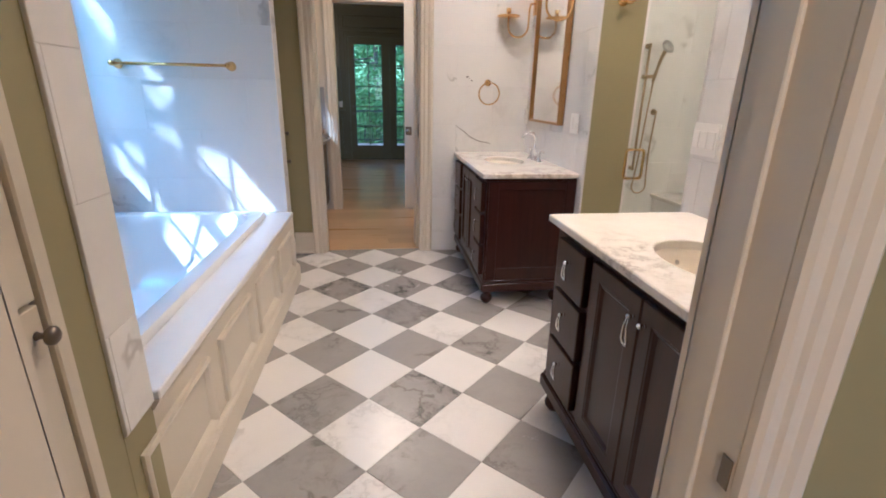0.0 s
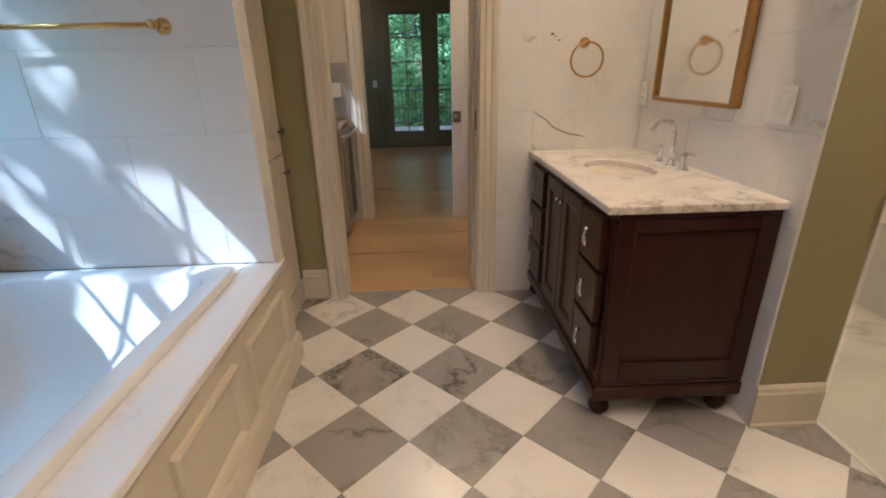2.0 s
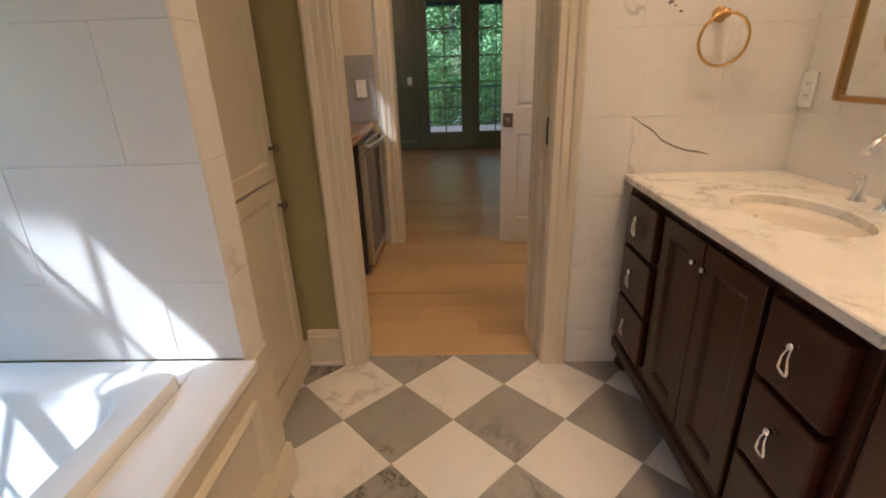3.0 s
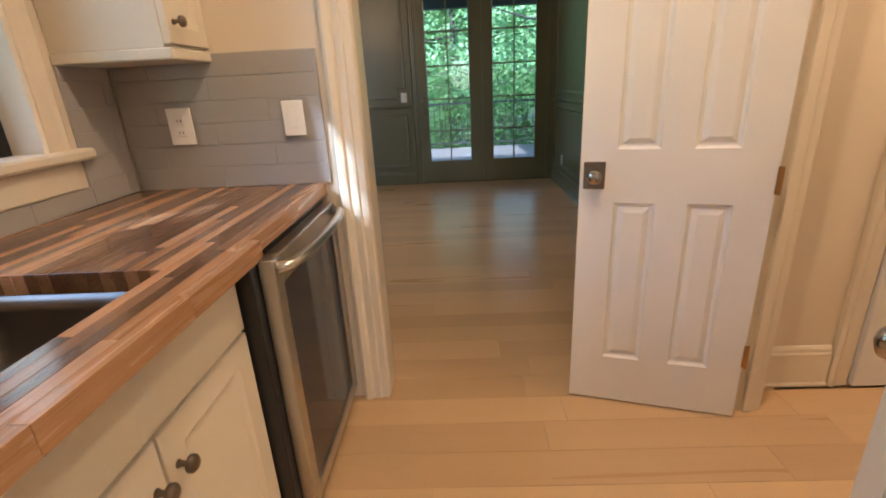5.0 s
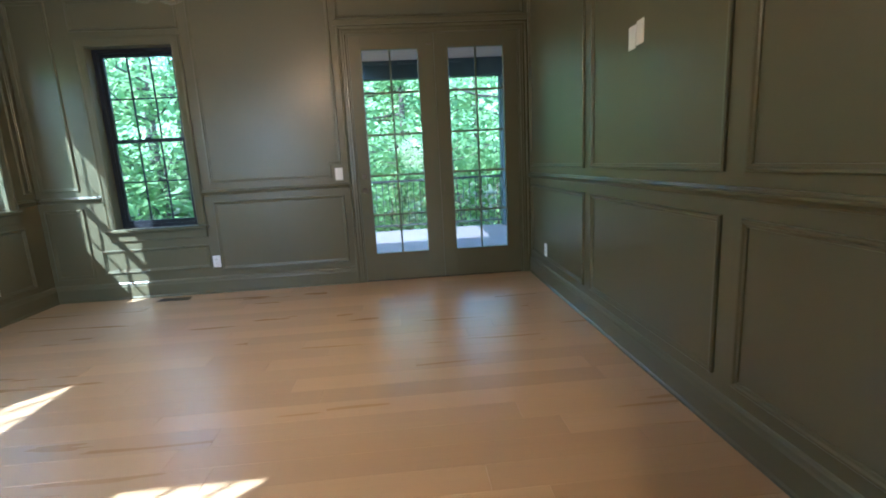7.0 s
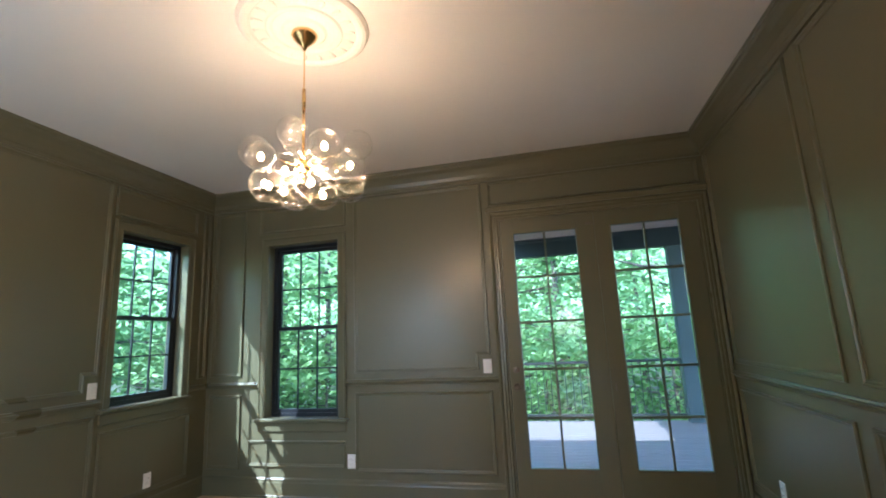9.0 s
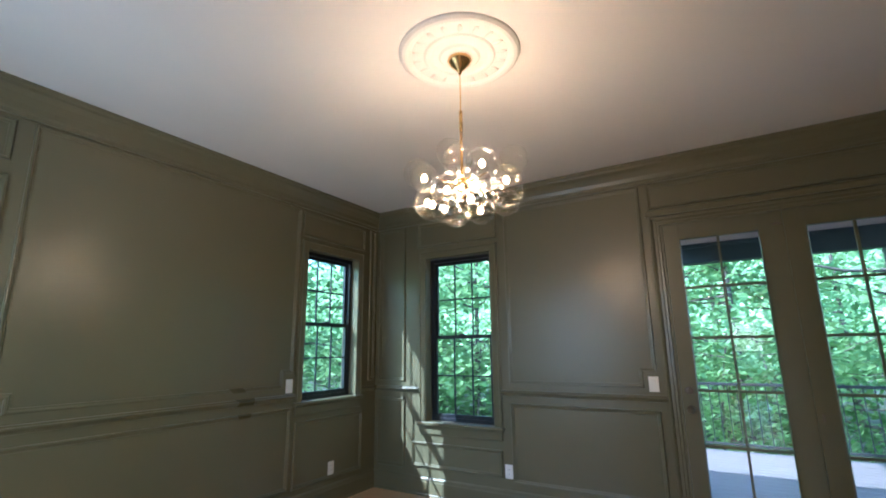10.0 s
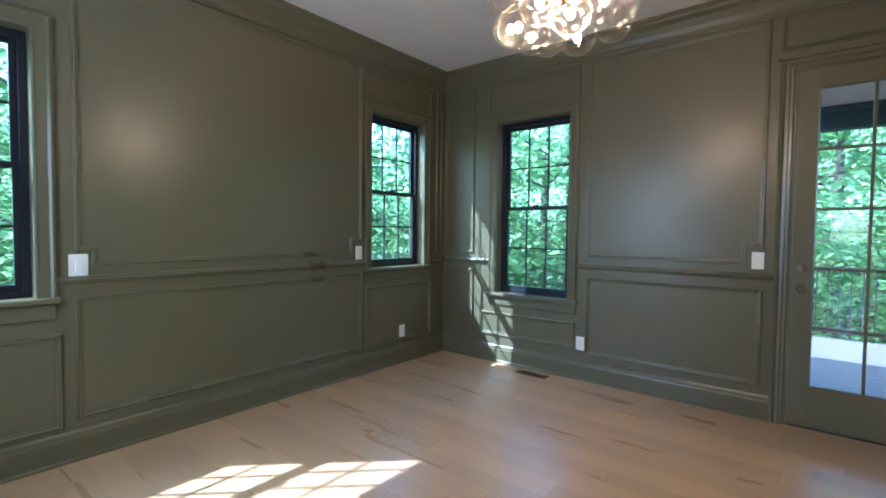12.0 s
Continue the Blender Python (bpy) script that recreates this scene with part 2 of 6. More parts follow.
def box(name, lo, hi, material, parent=None, bev=0.002, label="", seg=1):
    return part(name, add_box(bmesh.new(), lo, hi, bev, seg), material, parent, label)


def lathe(profile, m=None, seg=28, closed=False):
    """A turned body: (radius, height) pairs round z, laid by m."""
    bm = bmesh.new()
    rings = []
    for r, z in profile:
        if r < 1e-5:
            rings.append([bm.verts.new((0, 0, z))])
        else:
            rings.append([bm.verts.new((r * math.cos(2 * math.pi * k / seg), r * math.sin(2 * math.pi * k / seg), z)) for k in range(seg)])
    for a, b in zip(rings, rings[1:]):
        for k in range(seg):
            k2 = (k + 1) % seg
            vs = []
            for v in (a[k % len(a)], a[k2 % len(a)], b[k2 % len(b)], b[k % len(b)]):
                if v not in vs:
                    vs.append(v)
            if len(vs) > 2:
                bm.faces.new(vs)
    if m is not None:
        bm.transform(m)
    return bm


def tube(points, radius, seg=10, closed=False, bm=None):
    """A round bar along points; radius may be a list."""
    bm = bm or bmesh.new()
    pts = [Vector(p) for p in points]
    n = len(pts)
    rings, up = [], None
    for i, p in enumerate(pts):
        a = pts[(i - 1) % n] if closed or i else p
        b = pts[(i + 1) % n] if closed or i < n - 1 else p
        d = (b - a).normalized()
        if up is None:
            up = Vector((0, 0, 1)) if abs(d.z) < 0.9 else Vector((1, 0, 0))
        side = d.cross(up).normalized()
        up = side.cross(d).normalized()
        r = radius[i] if isinstance(radius, (list, tuple)) else radius
        rings.append([bm.verts.new(p + r * (math.cos(2 * math.pi * k / seg) * side + math.sin(2 * math.pi * k / seg) * up)) for k in range(seg)])
    pairs = list(zip(rings, rings[1:])) + ([(rings[-1], rings[0])] if closed else [])
    for a, b in pairs:
        for k in range(seg):
            bm.faces.new((a[k], a[(k + 1) % seg], b[(k + 1) % seg], b[k]))
    if not closed:
        bm.faces.new(rings[0][::-1]), bm.faces.new(rings[-1])
    return bm


def arc(c, r, a0, a1, u, v, n=12):
    """Points of an arc round c in the plane of u and v, in degrees."""
    c, u, v = Vector(c), Vector(u), Vector(v)
    return [c + r * (math.cos(radians(a0 + (a1 - a0) * k / n)) * u + math.sin(radians(a0 + (a1 - a0) * k / n)) * v) for k in range(n + 1)]


def moulding_frame(origin, u, v, w, h, profile, bm=None):
    """A mitred frame of w by h from origin along u and v: profile gives (inset, proud) pairs."""
    bm = bm or bmesh.new()
    o, u, v = Vector(origin), Vector(u), Vector(v)
    nrm = u.cross(v)
    rings = []
    for d, p in profile:
        rings.append([bm.verts.new(o + u * x + v * y + nrm * p) for x, y in ((d, d), (w - d, d), (w - d, h - d), (d, h - d))])
    for a, b in zip(rings, rings[1:]):
        for k in range(4):
            bm.faces.new((a[k], a[(k + 1) % 4], b[(k + 1) % 4], b[k]))
    return bm


def outline_frame(pts, u, v, profile, origin, bm=None):
    """A mitred moulding round any right-angled outline of (x, y) points, counted anticlockwise."""
    bm = bm or bmesh.new()
    o, u, v = Vector(origin), Vector(u), Vector(v)
    nrm = u.cross(v)
    n = len(pts)
    rings = []
    for d, p in profile:
        ring = []
        for i in range(n):
            a, b, c = Vector(pts[i - 1]), Vector(pts[i]), Vector(pts[(i + 1) % n])
            n1 = Vector((-(b - a).y, (b - a).x)).normalized()
            n2 = Vector((-(c - b).y, (c - b).x)).normalized()
            q = b + (n1 + n2) * d
            ring.append(bm.verts.new(o + u * q.x + v * q.y + nrm * p))
        rings.append(ring)
    for a, b in zip(rings, rings[1:]):
        for k in range(n):
            bm.faces.new((a[k], a[(k + 1) % n], b[(k + 1) % n], b[k]))
    return bm


def run(profile, p0, p1, out, bm=None, caps=True):
    """A trim of constant section from p0 to p1: profile gives (out, up) pairs, anticlockwise."""
    bm = bm or bmesh.new()
    p0, p1, out = Vector(p0), Vector(p1), Vector(out)
    a = [bm.verts.new(p0 + out * d + Vector((0, 0, z))) for d, z in profile]
    b = [bm.verts.new(p1 + out * d + Vector((0, 0, z))) for d, z in profile]
    n = len(profile)
    for k in range(n):
        bm.faces.new((a[k], a[(k + 1) % n], b[(k + 1) % n], b[k]))
    if caps:
        bm.faces.new(a), bm.faces.new(b)
    bmesh.ops.recalc_face_normals(bm, faces=bm.faces)
    return bm


def wall(name, axis, t0, t1, a0, a1, z0, z1, openings, mats, label):
    """A wall with real openings. axis 'x': its faces look along x, from t0 to t1, and it runs from a0 to a1 along y. mats: low side, high side, reveals."""
    def cut(vals, lo, hi):
        return sorted({lo, hi, *[min(max(v, lo), hi) for v in vals]})
    As = cut([o[0] for o in openings] + [o[1] for o in openings], a0, a1)
    Zs = cut([o[2] for o in openings] + [o[3] for o in openings], z0, z1)
    solid = {}
    for i in range(len(As) - 1):
        for j in range(len(Zs) - 1):
            ca, cz = (As[i] + As[i + 1]) / 2, (Zs[j] + Zs[j + 1]) / 2
            solid[i, j] = not any(o[0] < ca < o[1] and o[2] < cz < o[3] for o in openings)
    bm = bmesh.new()
    cache = {}

    def vert(t, a, z):
        if (t, a, z) not in cache:
            cache[t, a, z] = bm.verts.new((t, a, z) if axis == "x" else (a, t, z))
        return cache[t, a, z]
    for (i, j), s in solid.items():
        if not s:
            continue
        A, B, C, D = As[i], As[i + 1], Zs[j], Zs[j + 1]
        for t, k in ((t0, 0), (t1, 1)):
            f = bm.faces.new([vert(t, a, z) for a, z in ((A, C), (B, C), (B, D), (A, D))])
            f.material_index = k
        for (di, dj), (p, q) in (((-1, 0), ((A, C), (A, D))), ((1, 0), ((B, C), (B, D))), ((0, -1), ((A, C), (B, C))), ((0, 1), ((A, D), (B, D)))):
            if not solid.get((i + di, j + dj), False):
                f = bm.faces.new((vert(t0, *p), vert(t0, *q), vert(t1, *q), vert(t1, *p)))
                f.material_index = 2
    bmesh.ops.recalc_face_normals(bm, faces=bm.faces)
    ob = part(name, bm, mats[0])
    ob.data.materials.append(mats[1])
    ob.data.materials.append(mats[2])
    return tagged(ob, label, "wall", kind="structure")


# ---- the large structure ----
XL, XR, YB, YF, ZC = -3.18, 1.62, 10.44, 6.0, 2.99   # the green room
ZB = 2.74                                             # ceilings of the bathroom and the pantry
UP = Vector((0, 0, 1))

wall_west = wall("wall_west", "x", XL - 0.2, XL, YF - 0.14, YB + 0.2, -0.2, ZC + 0.3, [(9.38, 10.10, 0.96, 2.40), (6.26, 7.02, 0.93, 2.34)], (OUTSIDE, GREEN, GREEN), "dark olive-green panelled wall with two windows")
wall_north = wall("wall_north", "y", YB, YB + 0.2, XL, XR + 0.2, -0.2, ZC + 0.3, [(-2.49, -1.73, 0.70, 2.385), (-0.14, 1.54, -0.3, 2.42)], (GREEN, OUTSIDE, GREEN), "dark olive-green panelled wall with glazed double doors")
wall_east = wall("wall_east", "x", XR, XR + 0.2, YF, YB, -0.2, ZC + 0.3, [], (GREEN, CREAM, GREEN), "dark olive-green wall with panel mouldings")
wall_south = wall("wall_south", "y", YF - 0.14, YF, XL, 3.0, -0.2, ZC + 0.3, [(0.0, 0.96, -0.3, 2.275), (-2.49, -1.70, 0.70, 2.30)], (CREAM, GREEN, TRIM), "wall between pantry and green room with a doorway")
pantry_west = wall("wall_pantry_west", "x", -0.96, -0.84, 4.34, 5.86, -0.2, ZC, [(4.70, 5.50, 1.12, 2.46)], (OUTSIDE, CREAM, TRIM), "cream pantry wall with a window above the counter")
pantry_east = wall("wall_pantry_east", "x", 1.365, 1.485, 4.56, 5.86, -0.2, ZC, [(5.08, 5.72, -0.3, 2.42)], (CREAM, CREAM, TRIM), "cream pantry wall with an open doorway")
bath_north = wall("wall_bath_north", "y", 4.22, 4.34, -1.42, 3.49, -0.2, ZC, [(0.0, 0.835, -0.3, 2.42)], (OLIVE, CREAM, TRIM), "bathroom end wall with the doorway to the pantry")
pocket = wall("wall_pocket", "y", 4.34, 4.56, 0.835, 3.49, -0.2, ZC, [], (CREAM, CREAM, CREAM), "thick cream wall that holds the pocket door")
bath_west = wall("wall_bath_west", "x", -1.42, -1.28, 0.68, 4.22, -0.2, ZC, [(2.20, 3.36, 1.02, 2.36)], (OUTSIDE, OLIVE, MARBLE), "outer bathroom wall with a black window above the tub")
wing_near = wall("wall_wing_near", "y", 1.29, 1.43, -1.28, -0.125, 0.0, ZB, [], (OLIVE, OLIVE, OLIVE), "short wall at the foot of the tub")
wing_far = wall("wall_wing_far", "y", 3.462, 3.575, -1.28, -0.147, 0.0, ZB, [], (OLIVE, OLIVE, OLIVE), "short wall at the head of the tub")
vanity_wall = wall("wall_vanity", "x", 1.732, 1.985, 2.97, 4.22, 0.0, ZB, [], (OLIVE, OLIVE, OLIVE), "olive-painted wall end beside the shower")
vanity_wall_b = wall("wall_vanity_near", "x", 1.792, 1.985, 0.80, 2.085, 0.0, ZB, [], (OLIVE, OLIVE, OLIVE), "wall behind the first vanity")
bath_south = wall("wall_bath_south", "y", 0.68, 0.80, -1.42, 3.49, -0.2, ZC, [(0.08, 0.938, -0.3, 2.42)], (OLIVE, OLIVE, TRIM), "olive wall with the doorway into the bathroom")
shower_east = wall("wall_shower_east", "x", 3.35, 3.49, 0.80, 4.22, -0.2, ZC, [], (OLIVE, OUTSIDE, OLIVE), "end wall of the marble shower")
hall_east = wall("wall_hall_east", "x", 2.88, 3.0, 4.56, 5.86, -0.2, ZC, [], (CREAM, CREAM, CREAM), "end wall of the small hall")
bed_west = wall("wall_bedroom_west", "x", -1.56, -1.42, -3.0, 0.68, -0.2, ZC, [], (OUTSIDE, OLIVE, OLIVE), "olive wall of the room before the bathroom")
bed_east = wall("wall_bedroom_east", "x", 3.35, 3.49, -3.0, 0.68, -0.2, ZC, [], (OLIVE, OUTSIDE, OLIVE), "olive wall of the room before the bathroom, far side")
bed_south = wall("wall_bedroom_south", "y", -3.14, -3.0, -1.56, 3.49, -0.2, ZC, [(0.2, 1.8, 0.6, 2.2)], (OUTSIDE, OLIVE, TRIM), "olive wall behind the start of the walk")

tagged(box("ceiling_green_room", (XL, YF, ZC), (XR, YB, ZC + 0.12), CEIL, None, 0), "flat white plaster ceiling", "ceiling", kind="structure")
tagged(box("ceiling_bathroom", (-1.28, 0.80, ZB), (3.35, 4.22, ZB + 0.12), CEIL, None, 0), "flat white bathroom ceiling", "ceiling", kind="structure")
tagged(box("ceiling_pantry", (-0.84, 4.34, ZB), (2.88, 5.86, ZB + 0.12), CEIL, None, 0), "flat white pantry ceiling", "ceiling", kind="structure")
tagged(box("ceiling_bedroom", (-1.42, -3.0, ZB), (3.35, 0.68, ZB + 0.12), CEIL, None, 0), "flat white bedroom ceiling", "ceiling", kind="structure")
tagged(box("roof_green_room", (-3.5, 5.76, ZC + 0.32), (3.1, 10.66, ZC + 0.45), DARK, None, 0), "flat roof deck over the green room", "roof", kind="structure")
tagged(box("roof_bathroom", (-1.6, -3.2, ZC + 0.32), (3.6, 5.755, ZC + 0.45), DARK, None, 0), "flat roof deck over bathroom and pantry", "roof", kind="structure")
floor_wood = tagged(box("floor_wood", (XL - 0.1, 5.87, -0.1), (3.0, YB + 0.1, -0.012), SUBFLOOR, None, 0), "light oak plank floor", "floor", kind="structure")
floor_pantry = tagged(box("floor_pantry", (-0.90, 4.285, -0.1), (3.0, 5.8695, -0.012), SUBFLOOR, None, 0), "light oak plank floor of the pantry", "floor", kind="structure")
floor_tile = tagged(box("floor_tile", (-1.4, 0.7, -0.1), (3.4, 4.282, -0.0025), GROUT, None, 0), "diagonal checkerboard of white and gray marble tiles", "floor", kind="structure")
tagged(box("floor_bedroom", (-1.5, -3.05, -0.1), (3.4, 0.70, -0.003), OAK, None, 0), "plain oak floor of the room before the bathroom", "floor", kind="structure")

# trim of the green room
PANEL = [(0.0, 0.0), (0.0, 0.010), (0.006, 0.016), (0.014, 0.015), (0.020, 0.008), (0.030, 0.006), (0.032, 0.0)]
RAIL = [(0, 0), (0.010, 0.002), (0.012, 0.010), (0.022, 0.018), (0.032, 0.028), (0.032, 0.036), (0.018, 0.042), (0.014, 0.052), (0, 0.054)]
BASE = [(0, 0), (0.026, 0), (0.026, 0.014), (0.018, 0.022), (0.018, 0.128), (0.014, 0.140), (0.012, 0.158), (0.005, 0.170), (0, 0.172)]
CROWN = [(0, -0.19), (0.014, -0.19), (0.016, -0.165), (0.026, -0.155), (0.034, -0.12), (0.060, -0.075), (0.088, -0.05), (0.092, -0.03), (0.104, -0.022), (0.104, 0), (0, 0)]


def side(face):
    """Origin, direction along, and inward normal of each face of the green room."""
    return {"w": (Vector((XL, 0, 0)), Vector((0, 1, 0)), Vector((1, 0, 0))), "n": (Vector((0, YB, 0)), Vector((1, 0, 0)), Vector((0, -1, 0))),
            "e": (Vector((XR, 0, 0)), Vector((0, 1, 0)), Vector((-1, 0, 0))), "s": (Vector((0, YF, 0)), Vector((1, 0, 0)), Vector((0, 1, 0)))}[face]


WALLS = {"w": wall_west, "n": wall_north, "e": wall_east, "s": wall_south}


def panel(face, a0, a1, z0, z1, notch=()):
    """A picture-frame moulding on a wall; notch: corners ('l', 'r') cut out at the bottom for a switch."""
    o, d, n = side(face)
    pts = []
    w, h = 0.105, 0.125
    v, g = 0.078, 0.082
    pts += [(a0, z0 + g), (a0 + v, z0 + g), (a0 + v, z0)] if "l" in notch else [(a0, z0)]
    pts += [(a1 - w, z0), (a1 - w, z0 + h), (a1, z0 + h)] if "r" in notch else [(a1, z0)]
    pts += [(a1, z1), (a0, z1)]
    bm = outline_frame(pts, d, UP, [(i, p if d.cross(UP).dot(n) > 0 else -p) for i, p in PANEL], o)
    bmesh.ops.recalc_face_normals(bm, faces=bm.faces)
    return part("panel_moulding", bm, GREENTRIM, WALLS[face])


def trim(face, name, profile, a0, a1, z):
    o, d, n = side(face)
    return part(name, run([(p, z + q) for p, q in profile], o + d * a0, o + d * a1, n), GREENTRIM, WALLS[face])


PZ0, PZ1, LZ0, LZ1, RZ = 1.095, 2.785, 0.235, 0.920, 0.985
for f, a0, a1, notch in (("n", -1.557, -0.275, "r"), ("w", 7.19, 9.262, "lr"), ("e", 8.95, 10.36, ""), ("e", 7.48, 8.82, ""), ("e", 6.08, 7.36, ""), ("n", -3.13, -2.77, ""), ("s", -1.52, -0.25, ""), ("s", -3.08, -2.68, "")):
    panel(f, a0, a1, PZ0, PZ1, notch)
    panel(f, a0, a1, LZ0, LZ1)
for f, a0, a1, z0, z1 in (("n", -0.215, 1.58, 2.56, 2.785), ("n", -2.60, -1.64, 2.52, 2.785), ("n", -2.675, -1.655, 0.265, 0.50), ("w", 9.30, 10.21, 2.52, 2.77), ("w", 9.31, 10.22, 0.225, 0.79),
                          ("w", 6.10, 7.10, 2.52, 2.77), ("w", 6.10, 7.125, 0.20, 0.725), ("w", 10.30, 10.40, 1.095, 2.785)):
    panel(f, a0, a1, z0, z1)
for f, a0, a1 in (("n", -1.645, -0.215), ("n", XL, -2.585), ("w", 7.105, 9.295), ("w", 10.185, YB), ("w", YF, 6.18), ("e", YF, YB), ("s", -1.61, -0.1), ("s", XL, -2.58)):
    trim(f, "chair_rail", RAIL, a0, a1, RZ)
for f, a0, a1 in (("n", XL, -0.215), ("w", YF, YB), ("e", YF, YB), ("s", XL, -0.09)):
    trim(f, "baseboard", BASE, a0, a1, 0.0)
for f, a0, a1 in (("n", XL, XR), ("w", YF, YB), ("e", YF, YB), ("s", XL, XR)):
    trim(f, "crown_moulding", CROWN, a0, a1, ZC)


def laid(bm, face, mirror=False):
    """Lays a mesh made as (along the wall, depth outward, height) onto a wall face given by origin, direction and outward normal."""
    o, d, out = face
    m = Matrix(((d.x, out.x, 0, o.x), (d.y, out.y, 0, o.y), (0, 0, 1, o.z), (0, 0, 0, 1)))
    bm.transform(m)
    bmesh.ops.recalc_face_normals(bm, faces=bm.faces)
    return bm


FACE_W = (Vector((XL, 0, 0)), Vector((0, 1, 0)), Vector((-1, 0, 0)))
FACE_N = (Vector((0, YB, 0)), Vector((1, 0, 0)), Vector((0, 1, 0)))
FACE_S = (Vector((0, YF, 0)), Vector((1, 0, 0)), Vector((0, -1, 0)))
FACE_P = (Vector((-0.84, 0, 0)), Vector((0, 1, 0)), Vector((-1, 0, 0)))
FACE_B = (Vector((-1.28, 0, 0)), Vector((0, 1, 0)), Vector((-1, 0, 0)))
FACE_BED = (Vector((0, -3.0, 0)), Vector((1, 0, 0)), Vector((0, -1, 0)))


def lbox(name, face, lo, hi, material, parent, bev=0.003, label=""):
    return part(name, laid(add_box(bmesh.new(), lo, hi, bev), face), material, parent, label)


def window(name, face, a0, a1, z0, z1, label, trimmat, cols=3, rows=2, depth=0.085, stool=True, casing=0.085, stool_l=0.0, stool_r=0.0):
    """A black double-hung window set back in its opening, with muntins, panes, casing and stool."""
    win = thing(name, label, "window", kind="structure")
    f = 0.035
    y0, y1 = depth, depth + 0.075
    fr = bmesh.new()
    for lo, hi in (((a0, y0, z0), (a0 + f, y1, z1)), ((a1 - f, y0, z0), (a1, y1, z1)), ((a0 + f, y0, z0), (a1 - f, y1, z0 + f)), ((a0 + f, y0, z1 - f), (a1 - f, y1, z1))):
        add_box(fr, lo, hi, 0.002)
    part("window_frame", laid(fr, face), BLACK, win)
    mid = (z0 + z1) / 2
    for nm, s0, s1, ys in (("lower_sash", z0 + f, mid + 0.018, y0 + 0.006), ("upper_sash", mid - 0.018, z1 - f, y0 + 0.038)):
        bm = bmesh.new()
        s = 0.032
        b0, b1 = a0 + f, a1 - f
        for lo, hi in (((b0, ys, s0), (b0 + s, ys + 0.03, s1)), ((b1 - s, ys, s0), (b1, ys + 0.03, s1)), ((b0 + s, ys, s0), (b1 - s, ys + 0.03, s0 + s + 0.006)), ((b0 + s, ys, s1 - s), (b1 - s, ys + 0.03, s1))):
            add_box(bm, lo, hi, 0.002)
        sash = part(nm, laid(bm, face), BLACK, win)
        g0, g1, h0, h1 = b0 + s, b1 - s, s0 + s + 0.006, s1 - s
        for k in range(1, cols):
            x = g0 + (g1 - g0) * k / cols
            lbox("muntin", face, (x - 0.007, ys + 0.008, h0), (x + 0.007, ys + 0.024, h1), BLACK, sash, 0.001)
        for k in range(1, rows):
            z = h0 + (h1 - h0) * k / rows
            lbox("muntin", face, (g0, ys + 0.009, z - 0.007), (g1, ys + 0.023, z + 0.007), BLACK, sash, 0.001)
        pane = lbox("pane", face, (g0 - 0.004, ys + 0.014, h0 - 0.004), (g1 + 0.004, ys + 0.018, h1 + 0.004), GLASS, sash, 0)
        pane.visible_shadow = False
        if nm == "lower_sash":
            lbox("sash_lock", face, ((b0 + b1) / 2 - 0.03, ys - 0.012, s1 - 0.004), ((b0 + b1) / 2 + 0.03, ys + 0.02, s1 + 0.014), BLACK, sash, 0.004)
    if casing:
        c = casing
        top = z1 + c
        zs = z0 - (0.02 if stool else c)
        bm = bmesh.new()
        o, d, out = face
        prof = [(0, 0), (0, -0.022), (0.012, -0.026), (0.024, -0.018), (c - 0.02, -0.014), (c - 0.008, -0.018), (c, -0.010), (c, 0)]
        loops = []
        for i, p in prof:
            q = c - i
            loops.append([bm.verts.new((x, p, z)) for x, z in ((a0 - q, zs), (a0 - q, z1 + q), (a1 + q, z1 + q), (a1 + q, zs))])
        for a, b in zip(loops, loops[1:]):
            for k in range(3):
                bm.faces.new((a[k], a[k + 1], b[k + 1], b[k]))
        part("window_casing", laid(bm, face), trimmat, win)
    if stool:
        lbox("window_stool", face, (a0 - casing - 0.02 - stool_l, -0.05, z0 - 0.032), (a1 + casing + 0.02 + stool_r, depth + 0.002, z0 + 0.002), trimmat, win, 0.008)
        lbox("window_apron", face, (a0 - casing, -0.018, z0 - 0.12), (a1 + casing, -0.0005, z0 - 0.033), trimmat, win, 0.006)
    return win


window("window_1", FACE_N, -2.49, -1.73, 0.70, 2.385, "black double-hung window in green casing, three by two panes a sash", GREENTRIM)
window("window_2", FACE_W, 9.38, 10.10, 0.96, 2.40, "black double-hung window near the room's corner", GREENTRIM)
window("window_3", FACE_W, 6.26, 7.02, 0.93, 2.34, "black double-hung window with sun coming through", GREENTRIM)
window("window_4", FACE_S, -2.49, -1.70, 0.70, 2.30, "black double-hung window beside the doorway", GREENTRIM)
window("window_5", FACE_P, 4.70, 5.50, 1.12, 2.46, "black window in white casing above the pantry counter", TRIM, stool_r=0.04)
window("window_6", FACE_B, 2.20, 3.36, 1.02, 2.36, "black window in a marble reveal above the tub", MARBLE, cols=4, depth=0.10, stool=False, casing=0)
window("window_7", FACE_BED, 0.2, 1.8, 0.6, 2.2, "black window behind the start of the walk", TRIM, cols=4)


